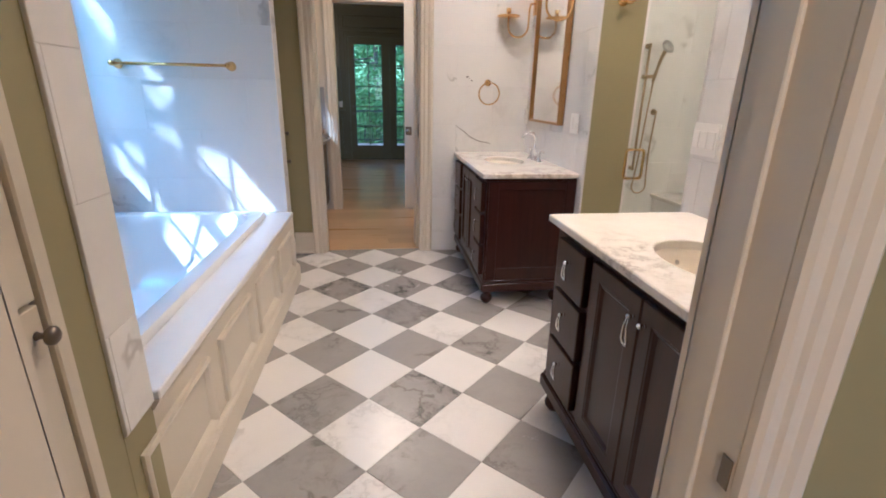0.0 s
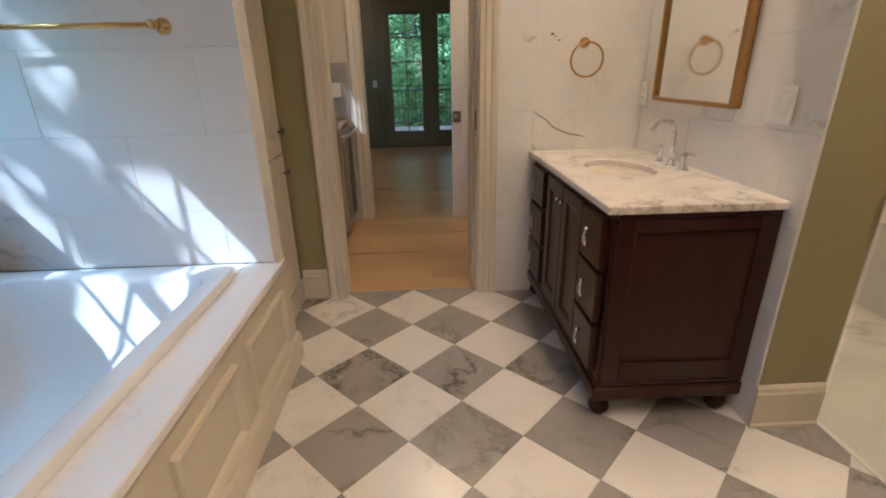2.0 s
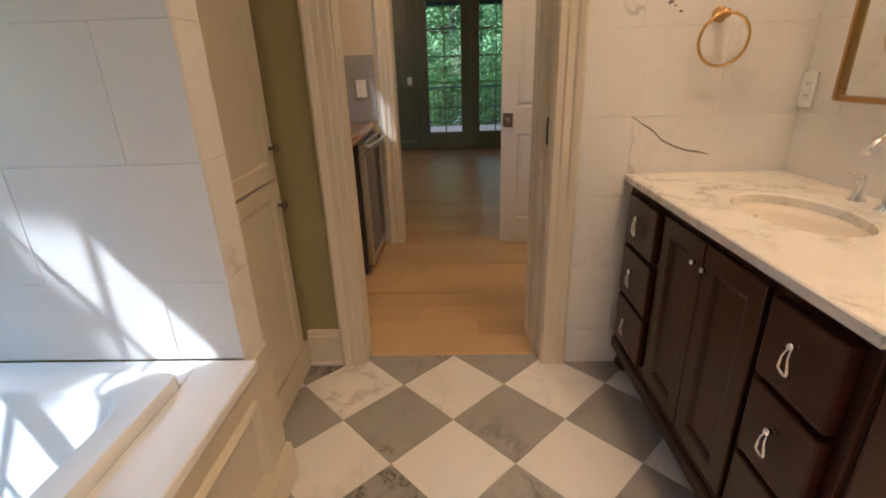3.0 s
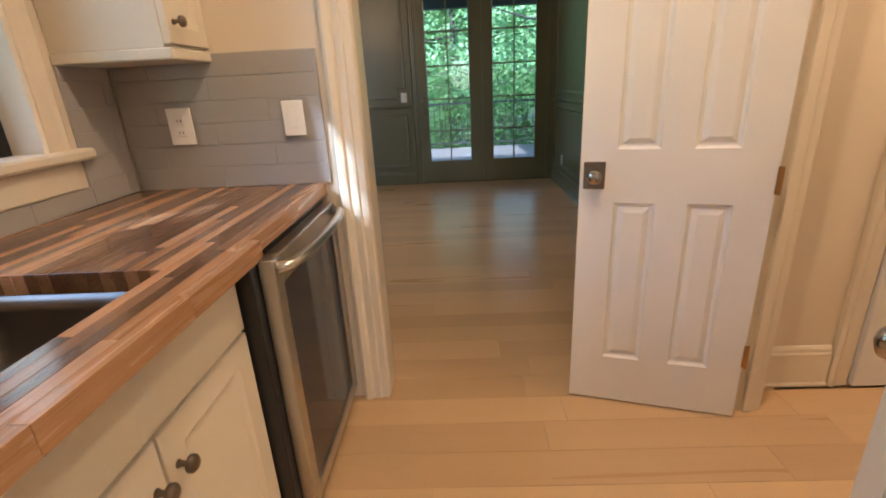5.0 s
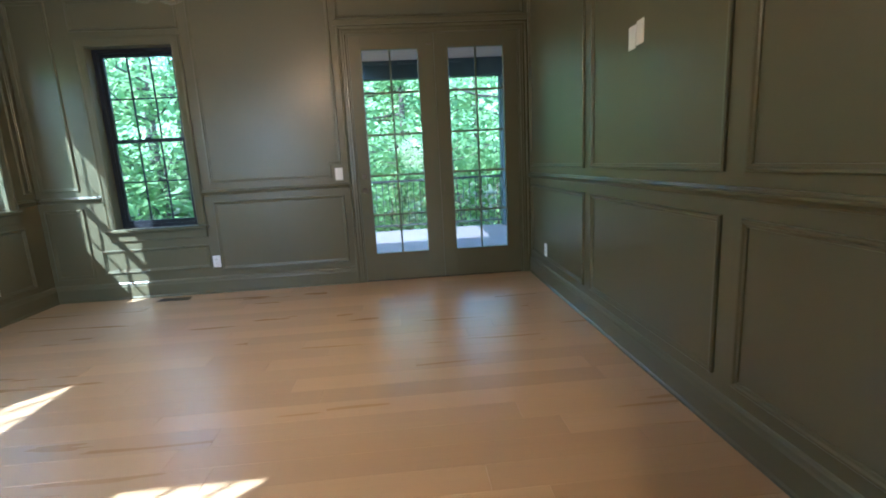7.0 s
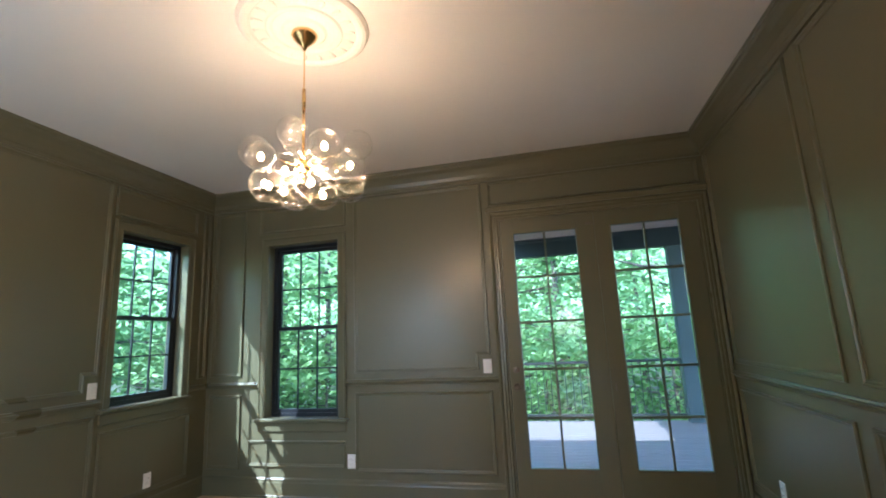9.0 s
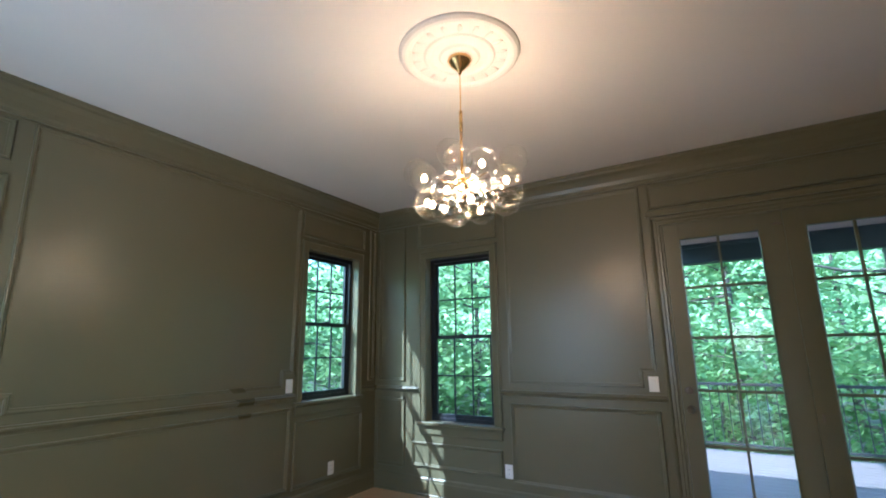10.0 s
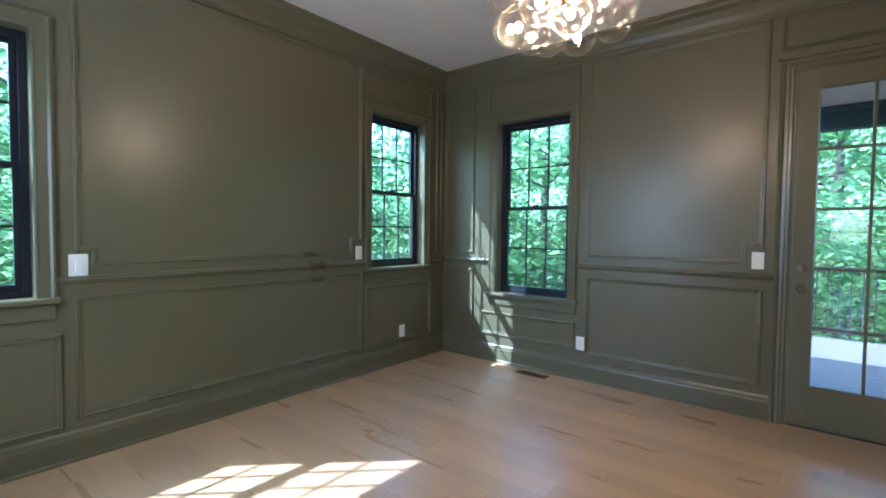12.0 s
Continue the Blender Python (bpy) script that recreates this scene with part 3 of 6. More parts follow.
def door_casing(name, o, d, n, a0, a1, top, width, material, label):
    """A moulded casing round a doorway, on one face of its wall; n points into the room."""
    o, d, n = Vector(o), Vector(d), Vector(n)
    prof = [(0, 0), (0, 0.012), (0.006, 0.018), (width * 0.30, 0.016), (width * 0.36, 0.022), (width * 0.62, 0.018), (width * 0.70, 0.026), (width - 0.012, 0.030), (width, 0.022), (width, 0)]
    bm = bmesh.new()
    loops = [[bm.verts.new(o + d * x + UP * z + n * p) for x, z in ((a0 - i, 0), (a0 - i, top + i), (a1 + i, top + i), (a1 + i, 0))] for i, p in prof]
    for a, b in zip(loops, loops[1:]):
        for k in range(3):
            bm.faces.new((a[k], a[k + 1], b[k + 1], b[k]))
    bmesh.ops.recalc_face_normals(bm, faces=bm.faces)
    return tagged(part(name, bm, material), label, "door casing", kind="structure")


X1, Y1 = (1, 0, 0), (0, 1, 0)
door_casing("trim_bath_door", (0, 4.22, 0), X1, (0, -1, 0), 0.012, 0.822, 2.41, 0.105, TRIM, "cream moulded casing of the bathroom doorway")
door_casing("trim_bath_door_back", (0, 4.34, 0), X1, (0, 1, 0), 0.012, 0.832, 2.41, 0.09, TRIM, "cream moulded casing on the pantry side")
door_casing("trim_pantry_door", (0, YF - 0.14, 0), X1, (0, -1, 0), 0.018, 0.942, 2.262, 0.105, TRIM, "cream moulded casing of the doorway to the green room")
door_casing("trim_green_door", (0, YF, 0), X1, (0, 1, 0), 0.018, 0.942, 2.262, 0.09, GREEN, "green casing of the doorway seen from the green room")
door_casing("trim_entry_door", (0, 0.68, 0), X1, (0, -1, 0), 0.10, 0.918, 2.405, 0.075, TRIM, "cream moulded casing where the walk begins")
door_casing("trim_entry_back", (0, 0.80, 0), X1, (0, 1, 0), 0.10, 0.918, 2.405, 0.075, TRIM, "cream casing inside the bathroom")
door_casing("trim_hall_door", (1.365, 0, 0), Y1, (-1, 0, 0), 5.095, 5.705, 2.405, 0.085, TRIM, "cream casing of the narrow side door")
door_casing("trim_hall_back_door", (0, 5.86, 0), X1, (0, -1, 0), 1.92, 2.65, 2.405, 0.085, TRIM, "cream casing of a door in the hall")
for nm, lo, hi in (("jamb_bath", (0.0, 4.222, 0), (0.02, 4.338, 2.40)), ("jamb_bath", (0.815, 4.222, 0), (0.835, 4.30, 2.40)), ("jamb_bath", (0.795, 4.30, 0), (0.835, 4.555, 2.40)),
                   ("jamb_bath", (0.02, 4.222, 2.40), (0.815, 4.338, 2.42)), ("jamb_pantry", (0.0, 5.862, 0), (0.02, 5.998, 2.255)), ("jamb_pantry", (0.94, 5.862, 0), (0.96, 5.998, 2.255)),
                   ("jamb_pantry", (0.02, 5.862, 2.255), (0.94, 5.998, 2.275)), ("jamb_entry", (0.08, 0.6803, 0), (0.10, 0.7997, 2.40)), ("jamb_entry", (0.918, 0.6803, 0), (0.938, 0.7997, 2.40)),
                   ("jamb_entry", (0.910, 0.735, 0), (0.918, 0.77, 2.40)), ("jamb_hall", (1.367, 5.705, 0), (1.483, 5.72, 2.405)), ("jamb_hall", (1.41, 5.692, 0), (1.445, 5.705, 2.405)), ("jamb_hall", (1.367, 5.08, 0), (1.483, 5.095, 2.405))):
    tagged(box(nm, lo, hi, TRIM, None, 0.002), "cream painted door jamb", "door jamb", kind="structure")
tagged(box("threshold", (0.0, 4.278, -0.006), (0.835, 4.295, 0.001), OAK, None, 0.001), "thin oak strip where tile meets wood", "threshold", kind="structure")


# ---- glazed double doors ----
def french_leaf(name, x0, x1, g0, g1, knob):
    leaf = thing(name, "dark green glazed door of ten panes, shut", "door", "glazed double doors", "structure")
    y0, y1, z0, z1, h0, h1 = YB - 0.008, YB + 0.037, 0.014, 2.405, 0.293, 2.275
    bm = bmesh.new()
    for lo, hi in (((x0, y0, z0), (g0, y1, z1)), ((g1, y0, z0), (x1, y1, z1)), ((g0, y0, z0), (g1, y1, h0)), ((g0, y0, h1), (g1, y1, z1))):
        add_box(bm, lo, hi, 0.0015)
    part("door_frame", bm, GREEN, leaf)
    part("glazing_bead", moulding_frame((g0 - 0.008, y0 - 0.001, h0 - 0.008), (1, 0, 0), (0, 0, 1), g1 - g0 + 0.016, h1 - h0 + 0.016, [(0, 0), (0, 0.006), (0.006, 0.007), (0.014, -0.006)]), GREEN, leaf)
    xm = (g0 + g1) / 2
    box("muntin", (xm - 0.009, y0 + 0.008, h0), (xm + 0.009, y1 - 0.008, h1), GREEN, leaf, 0.003)
    for k in range(1, 5):
        z = h0 + (h1 - h0) * k / 5
        box("muntin", (g0, y0 + 0.0095, z - 0.010), (g1, y1 - 0.0095, z + 0.010), GREEN, leaf, 0.003)
    for c in range(2):
        for r in range(5):
            pa = box("pane", ((g0, xm)[c] + 0.001, YB + 0.012, h0 + (h1 - h0) * r / 5), ((xm, g1)[c] - 0.001, YB + 0.016, h0 + (h1 - h0) * (r + 1) / 5), GLASS, leaf, 0)
            pa.visible_shadow = False
    if knob:
        for z, r in ((0.945, 0.024), (1.085, 0.022)):
            part("rosette", lathe([(0, 0), (r + 0.006, 0), (r + 0.006, 0.006), (r, 0.010), (0, 0.010)], pose(x0 + 0.055, y0, z, 90)), BRONZE, leaf, smooth=True)
        part("door_handle", lathe([(0, 0.01), (0.010, 0.01), (0.010, 0.03), (0.024, 0.042), (0.026, 0.052), (0.018, 0.062), (0, 0.064)], pose(x0 + 0.055, y0, 0.945, 90)), BRONZE, leaf, "bronze knob", True)
        part("thumb_turn", add_box(bmesh.new(), (x0 + 0.050, y0 - 0.024, 1.068), (x0 + 0.060, y0 - 0.008, 1.102), 0.003), BRONZE, leaf)
        box("door_catch", (x1 - 0.07, y0 - 0.012, 2.300), (x1 - 0.015, y0 - 0.001, 2.318), BRONZE, leaf, 0.003)
    else:
        box("flush_bolt", (x0 + 0.03, y0 - 0.006, 0.90), (x0 + 0.042, y0, 0.96), BRONZE, leaf, 0.002)
        for z in (0.28, 1.2, 2.15):
            box("hinge", (x1 - 0.004, y0 - 0.006, z - 0.05), (x1 + 0.010, y0 + 0.004, z + 0.05), BRONZE, leaf, 0.002)
    return leaf


french_leaf("door_1", -0.115, 0.699, 0.0, 0.543, True)
french_leaf("door_2", 0.701, 1.515, 0.832, 1.374, False)
frm = thing("door_frame_north", "dark green moulded frame round the glazed doors", "door frame", kind="structure")
bm = bmesh.new()
for lo, hi in (((-0.138, YB - 0.004, 0), (-0.118, YB + 0.19, 2.42)), ((1.518, YB - 0.004, 0), (1.538, YB + 0.19, 2.42)), ((-0.118, YB - 0.004, 2.407), (1.518, YB + 0.19, 2.419))):
    add_box(bm, lo, hi, 0.001)
part("jamb", bm, GREEN, frm)
box("sill", (-0.118, YB - 0.004, 0.0), (1.518, YB + 0.2, 0.012), DARK, frm, 0.002)
dc = door_casing("casing", (0, YB, 0), X1, (0, -1, 0), -0.135, 1.535, 2.415, 0.08, GREENTRIM, "green moulded casing")
dc.parent = frm
part("header_moulding", run([(0, 2.495), (0.034, 2.495), (0.040, 2.51), (0.052, 2.53), (0.052, 2.542), (0, 2.545)], (-0.235, YB, 0), (1.615, YB, 0), (0, -1, 0)), GREENTRIM, frm)
del dc["category"]


# ---- outdoors ----
tagged(box("ground", (-300, -300, -1.6), (300, 300, -1.5), mat_paint("forest_floor", (0.055, 0.06, 0.03, 1), 0.95, 9.0, 0.2, 0.6), None, 0), "leaf-strewn forest floor round the house", "ground", kind="structure")
deck = thing("porch_deck", "pale gray board porch behind the glazed doors", "porch", kind="structure")
for k in range(26):
    y = 10.66 + k * 0.146
    box("deck_board", (-1.3, y, -0.075), (6.0, y + 0.140, -0.045), DECKWOOD, deck, 0.003)
box("joist_frame", (-1.28, 10.66, -0.35), (5.98, 14.44, -0.08), OUTSIDE, deck, 0.002)
for x in (-1.1, 2.3, 5.8):
    box("support_post", (x, 14.2, -1.52), (x + 0.14, 14.34, -0.35), OUTSIDE, deck, 0.004)
roof = thing("porch_roof", "porch roof with a dark front beam and pinkish board ceiling", "porch roof", kind="structure")
box("ceiling_boards", (-0.5, 10.66, 2.96), (6.0, 14.5, 3.02), mat_wood("porch_ceiling", (0.62, 0.45, 0.38, 1), (0.5, 0.35, 0.29, 1), 0, 0.6, 5.0, 0.1), roof, 0)
box("front_beam", (-0.5, 14.22, 2.66), (6.0, 14.42, 2.958), mat_plain("dark_beam", (0.02, 0.028, 0.03, 1), 0.6), roof, 0.004)
tagged(box("porch_post", (2.12, 14.24, -0.045), (2.32, 14.42, 2.658), mat_plain("gray_post", (0.06, 0.08, 0.08, 1), 0.6), None, 0.006), "square dark gray porch post under the beam", "post", kind="structure")
rail = thing("porch_railing", "black metal railing along the porch edge", "railing", kind="structure")
for x0, x1 in ((-1.25, 2.11), (2.33, 5.9)):
    box("top_rail", (x0, 14.29, 0.86), (x1, 14.34, 0.90), DARK, rail, 0.003)
    box("bottom_rail", (x0, 14.30, 0.05), (x1, 14.33, 0.08), DARK, rail, 0.003)
    k = 0
    while x0 + 0.115 * (k + 1) < x1:
        x = x0 + 0.115 * (k + 1)
        box("baluster", (x - 0.006, 14.309, 0.08), (x + 0.006, 14.321, 0.86), DARK, rail, 0)
        k += 1


def tree(name, h, spread, low, seed, leaves, label, leaf_size=0.2, lean=None, girth=0.012):
    """A broad-leaved tree: tapered trunk, limbs, and a loose crown of single leaves in sprays."""
    rnd = random.Random(seed)
    t = thing(name, label, "tree", "woods round the house")
    lean = lean or (rnd.uniform(-0.5, 0.5), rnd.uniform(-0.5, 0.5))
    top = Vector((lean[0], lean[1], h * 0.93))
    pts = [Vector((lean[0] * (k / 7) ** 2, lean[1] * (k / 7) ** 2, h * 0.93 * k / 7)) for k in range(8)]
    bm = tube(pts, [h * girth * (1.25 - k / 7) for k in range(8)], 8)
    tips = []
    for k in range(16):
        z = rnd.uniform(low, 0.92) * h
        a = rnd.uniform(0, 2 * math.pi)
        reach = spread * (1.05 - 0.55 * abs(z / h - 0.45)) * rnd.uniform(0.6, 1.0)
        b = pts[0].lerp(top, z / (h * 0.93))
        e = b + Vector((math.cos(a) * reach, math.sin(a) * reach, rnd.uniform(0.0, 0.35) * reach))
        mid = b.lerp(e, 0.5) + Vector((0, 0, -0.06 * reach))
        tube([b, mid, e], [h * 0.005, h * 0.003, 0.012], 6, bm=bm)
        for s in range(5):
            tips.append(b.lerp(e, rnd.uniform(0.35, 1.08)) + Vector([rnd.gauss(0, 0.12 * spread) for _ in range(3)]))
    part("trunk", bm, BARK, t)
    vs, fs = [], []
    for _ in range(leaves):
        c = rnd.choice(tips) + Vector([rnd.gauss(0, 0.16 * spread), rnd.gauss(0, 0.16 * spread), rnd.gauss(0, 0.10 * spread)])
        s = leaf_size * rnd.uniform(0.6, 1.3)
        m = Euler((rnd.gauss(0.25, 0.45), rnd.gauss(0, 0.45), rnd.uniform(0, 6.3))).to_matrix()
        i = len(vs)
        for q in ((-0.5, 0, 0), (-0.1, 0.28, 0.05), (0.5, 0, -0.04), (-0.1, -0.28, 0.05)):
            vs.append(c + m @ (Vector(q) * s))
        fs.append((i, i + 1, i + 2, i + 3))
    me = bpy.data.meshes.new("crown")
    me.from_pydata(vs, [], fs)
    me.materials.append(LEAF)
    c = new("crown", me)
    c.parent = t
    return t


kinds = [tree("tree", 13.0, 3.4, 0.16, 11, 2500, "tall leafy tree with bright green summer leaves", 0.27), tree("tree", 10.0, 2.9, 0.12, 12, 2200, "leafy green tree with low spreading limbs", 0.26),
         tree("tree", 7.0, 2.4, 0.06, 13, 1900, "young green tree leafy down to the ground", 0.24)]
spots = random.Random(5)
n_tree = 0
for row, (r, step) in enumerate(((11.5, 15), (16.0, 11), (22.0, 9), (30.0, 7))):
    a = -38 + row * 3.0
    while a < 118:
        # angle from straight ahead (+y) towards the west (-x), seen from the green room
        rr = r * spots.uniform(0.9, 1.15)
        p = (-0.8 - rr * math.sin(radians(a)), 8.2 + rr * math.cos(radians(a)))
        if p[1] > 6.5 and not (-5 < p[0] < 8 and p[1] < 18.0):
            k = 2 if row == 0 else spots.choice((0, 1, 1, 2) if row < 3 else (0, 0, 1))
            m = pose(p[0], p[1], -1.5, 0, 0, spots.uniform(0, 360))
            if n_tree < 3:
                kinds[n_tree].matrix_world = m
            else:
                copy_thing(kinds[k], m)
            n_tree += 1
        a += step * spots.uniform(0.8, 1.2)
# undergrowth behind the porch and along the west side
shrub = tree("shrub", 3.4, 1.7, 0.04, 31, 1500, "leafy green shrub of the undergrowth", 0.17)
brush = random.Random(9)
for i in range(26):
    a = radians(-42 + i * 6.3)
    r = brush.uniform(8.6, 11.5)
    p = (-0.8 - r * math.sin(a), 8.2 + r * math.cos(a))
    if -4.5 < p[0] < 8.5 and p[1] < 16.6:
        p = (p[0], brush.uniform(16.6, 18.2))
    at = pose(p[0], p[1], -1.5, 0, 0, brush.uniform(0, 360))
    if i == 0:
        shrub.matrix_world = at
    else:
        copy_thing(shrub, at)
# slender trees added by the house to block and dapple its west sun
tree("tree", 9.5, 0.55, 0.42, 21, 4200, "added slender tree that dapples the tub's sun", 0.13, (0, 0)).matrix_world = pose(-4.26, 0.53, -1.5)
tree("tree", 8.5, 0.26, 0.55, 23, 1300, "added thin sapling that shades the pantry window", 0.10, (0, 0), 0.020).matrix_world = pose(-3.107, 2.767, -1.5)
tree("tree", 8.2, 0.20, 0.72, 24, 1300, "added thin sapling that shades the tub window", 0.10, (0, 0)).matrix_world = pose(-3.54, 0.72, -1.5)
tree("tree", 17.0, 2.2, 0.78, 22, 2500, "added tall tree whose bare trunk shades the pantry window", 0.2, (0, 0)).matrix_world = pose(-4.54, 1.79, -1.5)
# the side that the bathroom and pantry windows look to
for p in ((-14, 9, 0), (-17, 4.5, 1), (-20, 7, 0)):
    copy_thing(kinds[p[2]], pose(p[0], p[1], -1.5, 0, 0, 40 * p[1]))
# backdrop of far woods that glows, daylight painted into its greens
bd = Mat("far_woods_glow")
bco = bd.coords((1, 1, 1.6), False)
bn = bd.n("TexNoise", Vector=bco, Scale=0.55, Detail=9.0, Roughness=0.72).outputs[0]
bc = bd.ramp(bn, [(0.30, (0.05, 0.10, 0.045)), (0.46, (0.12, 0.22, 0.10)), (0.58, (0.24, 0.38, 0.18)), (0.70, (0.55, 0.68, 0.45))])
bd.set(Base_Color=(0, 0, 0, 1), Emission_Color=bc, Emission_Strength=WOODS_GLOW, Roughness=1.0)
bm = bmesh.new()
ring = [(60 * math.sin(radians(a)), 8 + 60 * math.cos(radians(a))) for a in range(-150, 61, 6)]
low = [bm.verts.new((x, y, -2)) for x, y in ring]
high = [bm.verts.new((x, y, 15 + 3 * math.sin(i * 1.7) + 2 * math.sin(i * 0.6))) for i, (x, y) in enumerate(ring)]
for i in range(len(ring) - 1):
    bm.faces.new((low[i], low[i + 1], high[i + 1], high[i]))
tagged(part("backdrop_woods", bm, bd.m), "glowing backdrop of far green woods beyond the trees", "backdrop", kind="structure")



# ---- lamps, with fill lights added out of view ----
def lamp(name, kind, loc, power, colour, size=0.1, aim=None, spread=180):
    li = bpy.data.lights.new(name, kind)
    li.energy, li.color = power, colour
    if kind == "AREA":
        li.shape, li.size, li.spread = "DISK", size, radians(spread)
    else:
        li.shadow_soft_size = size
    ob = new(name, li)
    ob.matrix_world = look(loc, aim) if aim else Matrix.Translation(loc)
    return ob


WARM = (1.0, 0.60, 0.30)


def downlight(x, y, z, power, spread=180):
    """An unseen round ceiling light, added as fill, with a white trim and a lit lens."""
    d = thing("downlight", "added round ceiling light out of view, warm white", "ceiling light", "recessed ceiling lights")
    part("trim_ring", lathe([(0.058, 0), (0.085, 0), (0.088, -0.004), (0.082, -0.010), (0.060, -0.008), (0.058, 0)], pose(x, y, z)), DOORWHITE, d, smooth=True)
    part("lens", lathe([(0, -0.003), (0.057, -0.003), (0.057, 0.0), (0, 0)], pose(x, y, z)), FILL_LENS, d)
    lamp("fill_downlight_lamp", "AREA", (x, y, z - 0.014), power, WARM, 0.11, (x, y, 0), spread)


# no fixtures are known here; these are added to warm the rooms
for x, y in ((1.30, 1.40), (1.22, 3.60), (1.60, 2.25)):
    downlight(x, y, ZB, FILL_BATH * (1.3 if x > 1.5 else 1.0), 130)
downlight(2.65, 3.0, ZB, FILL_BATH * 2.2)
downlight(0.6, -0.9, ZB, FILL_BATH * 4.5)
downlight(0.55, 5.0, ZB, FILL_PANTRY)
downlight(2.2, 5.2, ZB, FILL_PANTRY * 0.7)

# unseen blue lamp added above the tub window in place of sky light
tub_fill = lamp("tub_window_fill", "AREA", (-1.80, 2.78, 3.0), 15.0, (0.27, 0.70, 1.0), 1.1, (-0.55, 2.70, 0.55))
tub_fill.data.shape, tub_fill.data.size, tub_fill.data.size_y = "RECTANGLE", 1.1, 0.5


# area lamp added in the green room's south window as warm-white fill
south_fill = lamp("south_window_fill", "AREA", (-2.095, YF - 0.125, 1.50), 3.2, (1.0, 0.97, 0.90), 0.7, (-2.095, YF + 3.0, 1.45))
south_fill.data.shape, south_fill.data.size, south_fill.data.size_y = "RECTANGLE", 0.70, 1.5


# ---- bathroom: tub ----
def rounded(x0, x1, y0, y1, r, z, n=5):
    pts = []
    for cx, cy, a in ((x1 - r, y1 - r, 0), (x0 + r, y1 - r, 90), (x0 + r, y0 + r, 180), (x1 - r, y0 + r, 270)):
        for k in range(n + 1):
            t = radians(a + 90 * k / n)
            pts.append((cx + r * math.cos(t), cy + r * math.sin(t), z))
    return pts


def loops_mesh(loops, cap=True, bm=None):
    bm = bm or bmesh.new()
    rings = [[bm.verts.new(p) for p in lp] for lp in loops]
    for a, b in zip(rings, rings[1:]):
        for k in range(len(a)):
            k2 = (k + 1) % len(a)
            bm.faces.new((a[k], a[k2], b[k2], b[k]))
    if cap:
        bm.faces.new(rings[-1])
    bmesh.ops.recalc_face_normals(bm, faces=bm.faces)
    return bm


tub = thing("bathtub", "white drop-in bathtub with a raised rim, empty", "bathtub")
L = [rounded(-1.22, -0.250, 1.565, 3.350, 0.03, 0.551), rounded(-1.22, -0.250, 1.565, 3.350, 0.03, 0.580), rounded(-1.216, -0.254, 1.569, 3.346, 0.03, 0.586),
     rounded(-1.160, -0.318, 1.63, 3.285, 0.10, 0.586), rounded(-1.150, -0.328, 1.64, 3.275, 0.10, 0.578), rounded(-1.135, -0.345, 1.68, 3.255, 0.11, 0.50),
     rounded(-1.105, -0.385, 1.80, 3.20, 0.13, 0.30), rounded(-1.08, -0.42, 1.92, 3.12, 0.14, 0.19), rounded(-1.02, -0.48, 2.0, 3.04, 0.14, 0.155)]
part("shell", loops_mesh(L), ACRYLIC, tub, smooth=True)
part("drain", lathe([(0, 0.158), (0.03, 0.158), (0.03, 0.162), (0.012, 0.164), (0, 0.164)], pose(-0.75, 2.9, 0)), CHROME, tub, smooth=True)
bpy.data.objects["shell"].data.set_sharp_from_angle(angle=radians(40))

DECKSTONE = mat_marble("deck_marble", (0.84, 0.84, 0.85, 1), (0.62, 0.62, 0.65, 1), 0.25, 1.0, 0.14)
ledge = thing("tub_deck", "smooth white stone ledge round the bathtub", "tub ledge")
for lo, hi in (((-0.252, 1.432, 0.522), (-0.100, 3.450, 0.552)), ((-1.268, 3.345, 0.522), (-0.2525, 3.450, 0.552)), ((-1.268, 1.441, 0.522), (-0.2525, 1.57, 0.552)), ((-1.268, 1.5705, 0.522), (-1.215, 3.3445, 0.552))):
    box("slab", lo, hi, DECKSTONE, ledge, 0.004)

apron = thing("tub_apron", "cream painted panelled front below the tub ledge", "tub panel")
box("board", (-0.16, 1.29, 0.0), (-0.130, 3.58, 0.521), CABINET, apron, 0.001)
box("plinth", (-0.1295, 1.29, 0.0), (-0.108, 3.585, 0.115), CABINET, apron, 0.004)
part("base_cap", run([(0, 0.1155), (0.018, 0.1155), (0.014, 0.130), (0.006, 0.136), (0, 0.136)], (-0.1295, 1.29, 0), (-0.1295, 3.585, 0), (1, 0, 0)), CABINET, apron)
RAISED = [(0, 0), (0.0, 0.014), (0.010, 0.020), (0.024, 0.014), (0.034, 0.004), (0.036, 0.0)]
for y0, y1 in ((1.335, 1.815), (1.935, 2.375), (2.490, 2.895), (3.005, 3.440)):
    part("panel_moulding", moulding_frame((-0.1295, y0, 0.150), (0, 1, 0), (0, 0, 1), y1 - y0, 0.275, RAISED), CABINET, apron)
part("ledge_moulding", run([(0, 0.490), (0.010, 0.494), (0.018, 0.508), (0.026, 0.521), (0, 0.521)], (-0.1295, 1.43, 0), (-0.1295, 3.46, 0), (1, 0, 0)), CABINET, apron)

bar = thing("towel_bar", "long brass towel bar on the marble wall", "towel bar")
for x in (-1.03, -0.39):
    part("post", lathe([(0, 0), (0.028, 0), (0.028, 0.006), (0.014, 0.016), (0.010, 0.03), (0.010, 0.055), (0.016, 0.062), (0.016, 0.082), (0.008, 0.088), (0, 0.088)], pose(x, 3.45, 1.465, 90)), BRASS, bar, smooth=True)
part("bar", tube([(-1.045, 3.378, 1.465), (-0.375, 3.378, 1.465)], 0.009, 12), BRASS, bar, smooth=True)

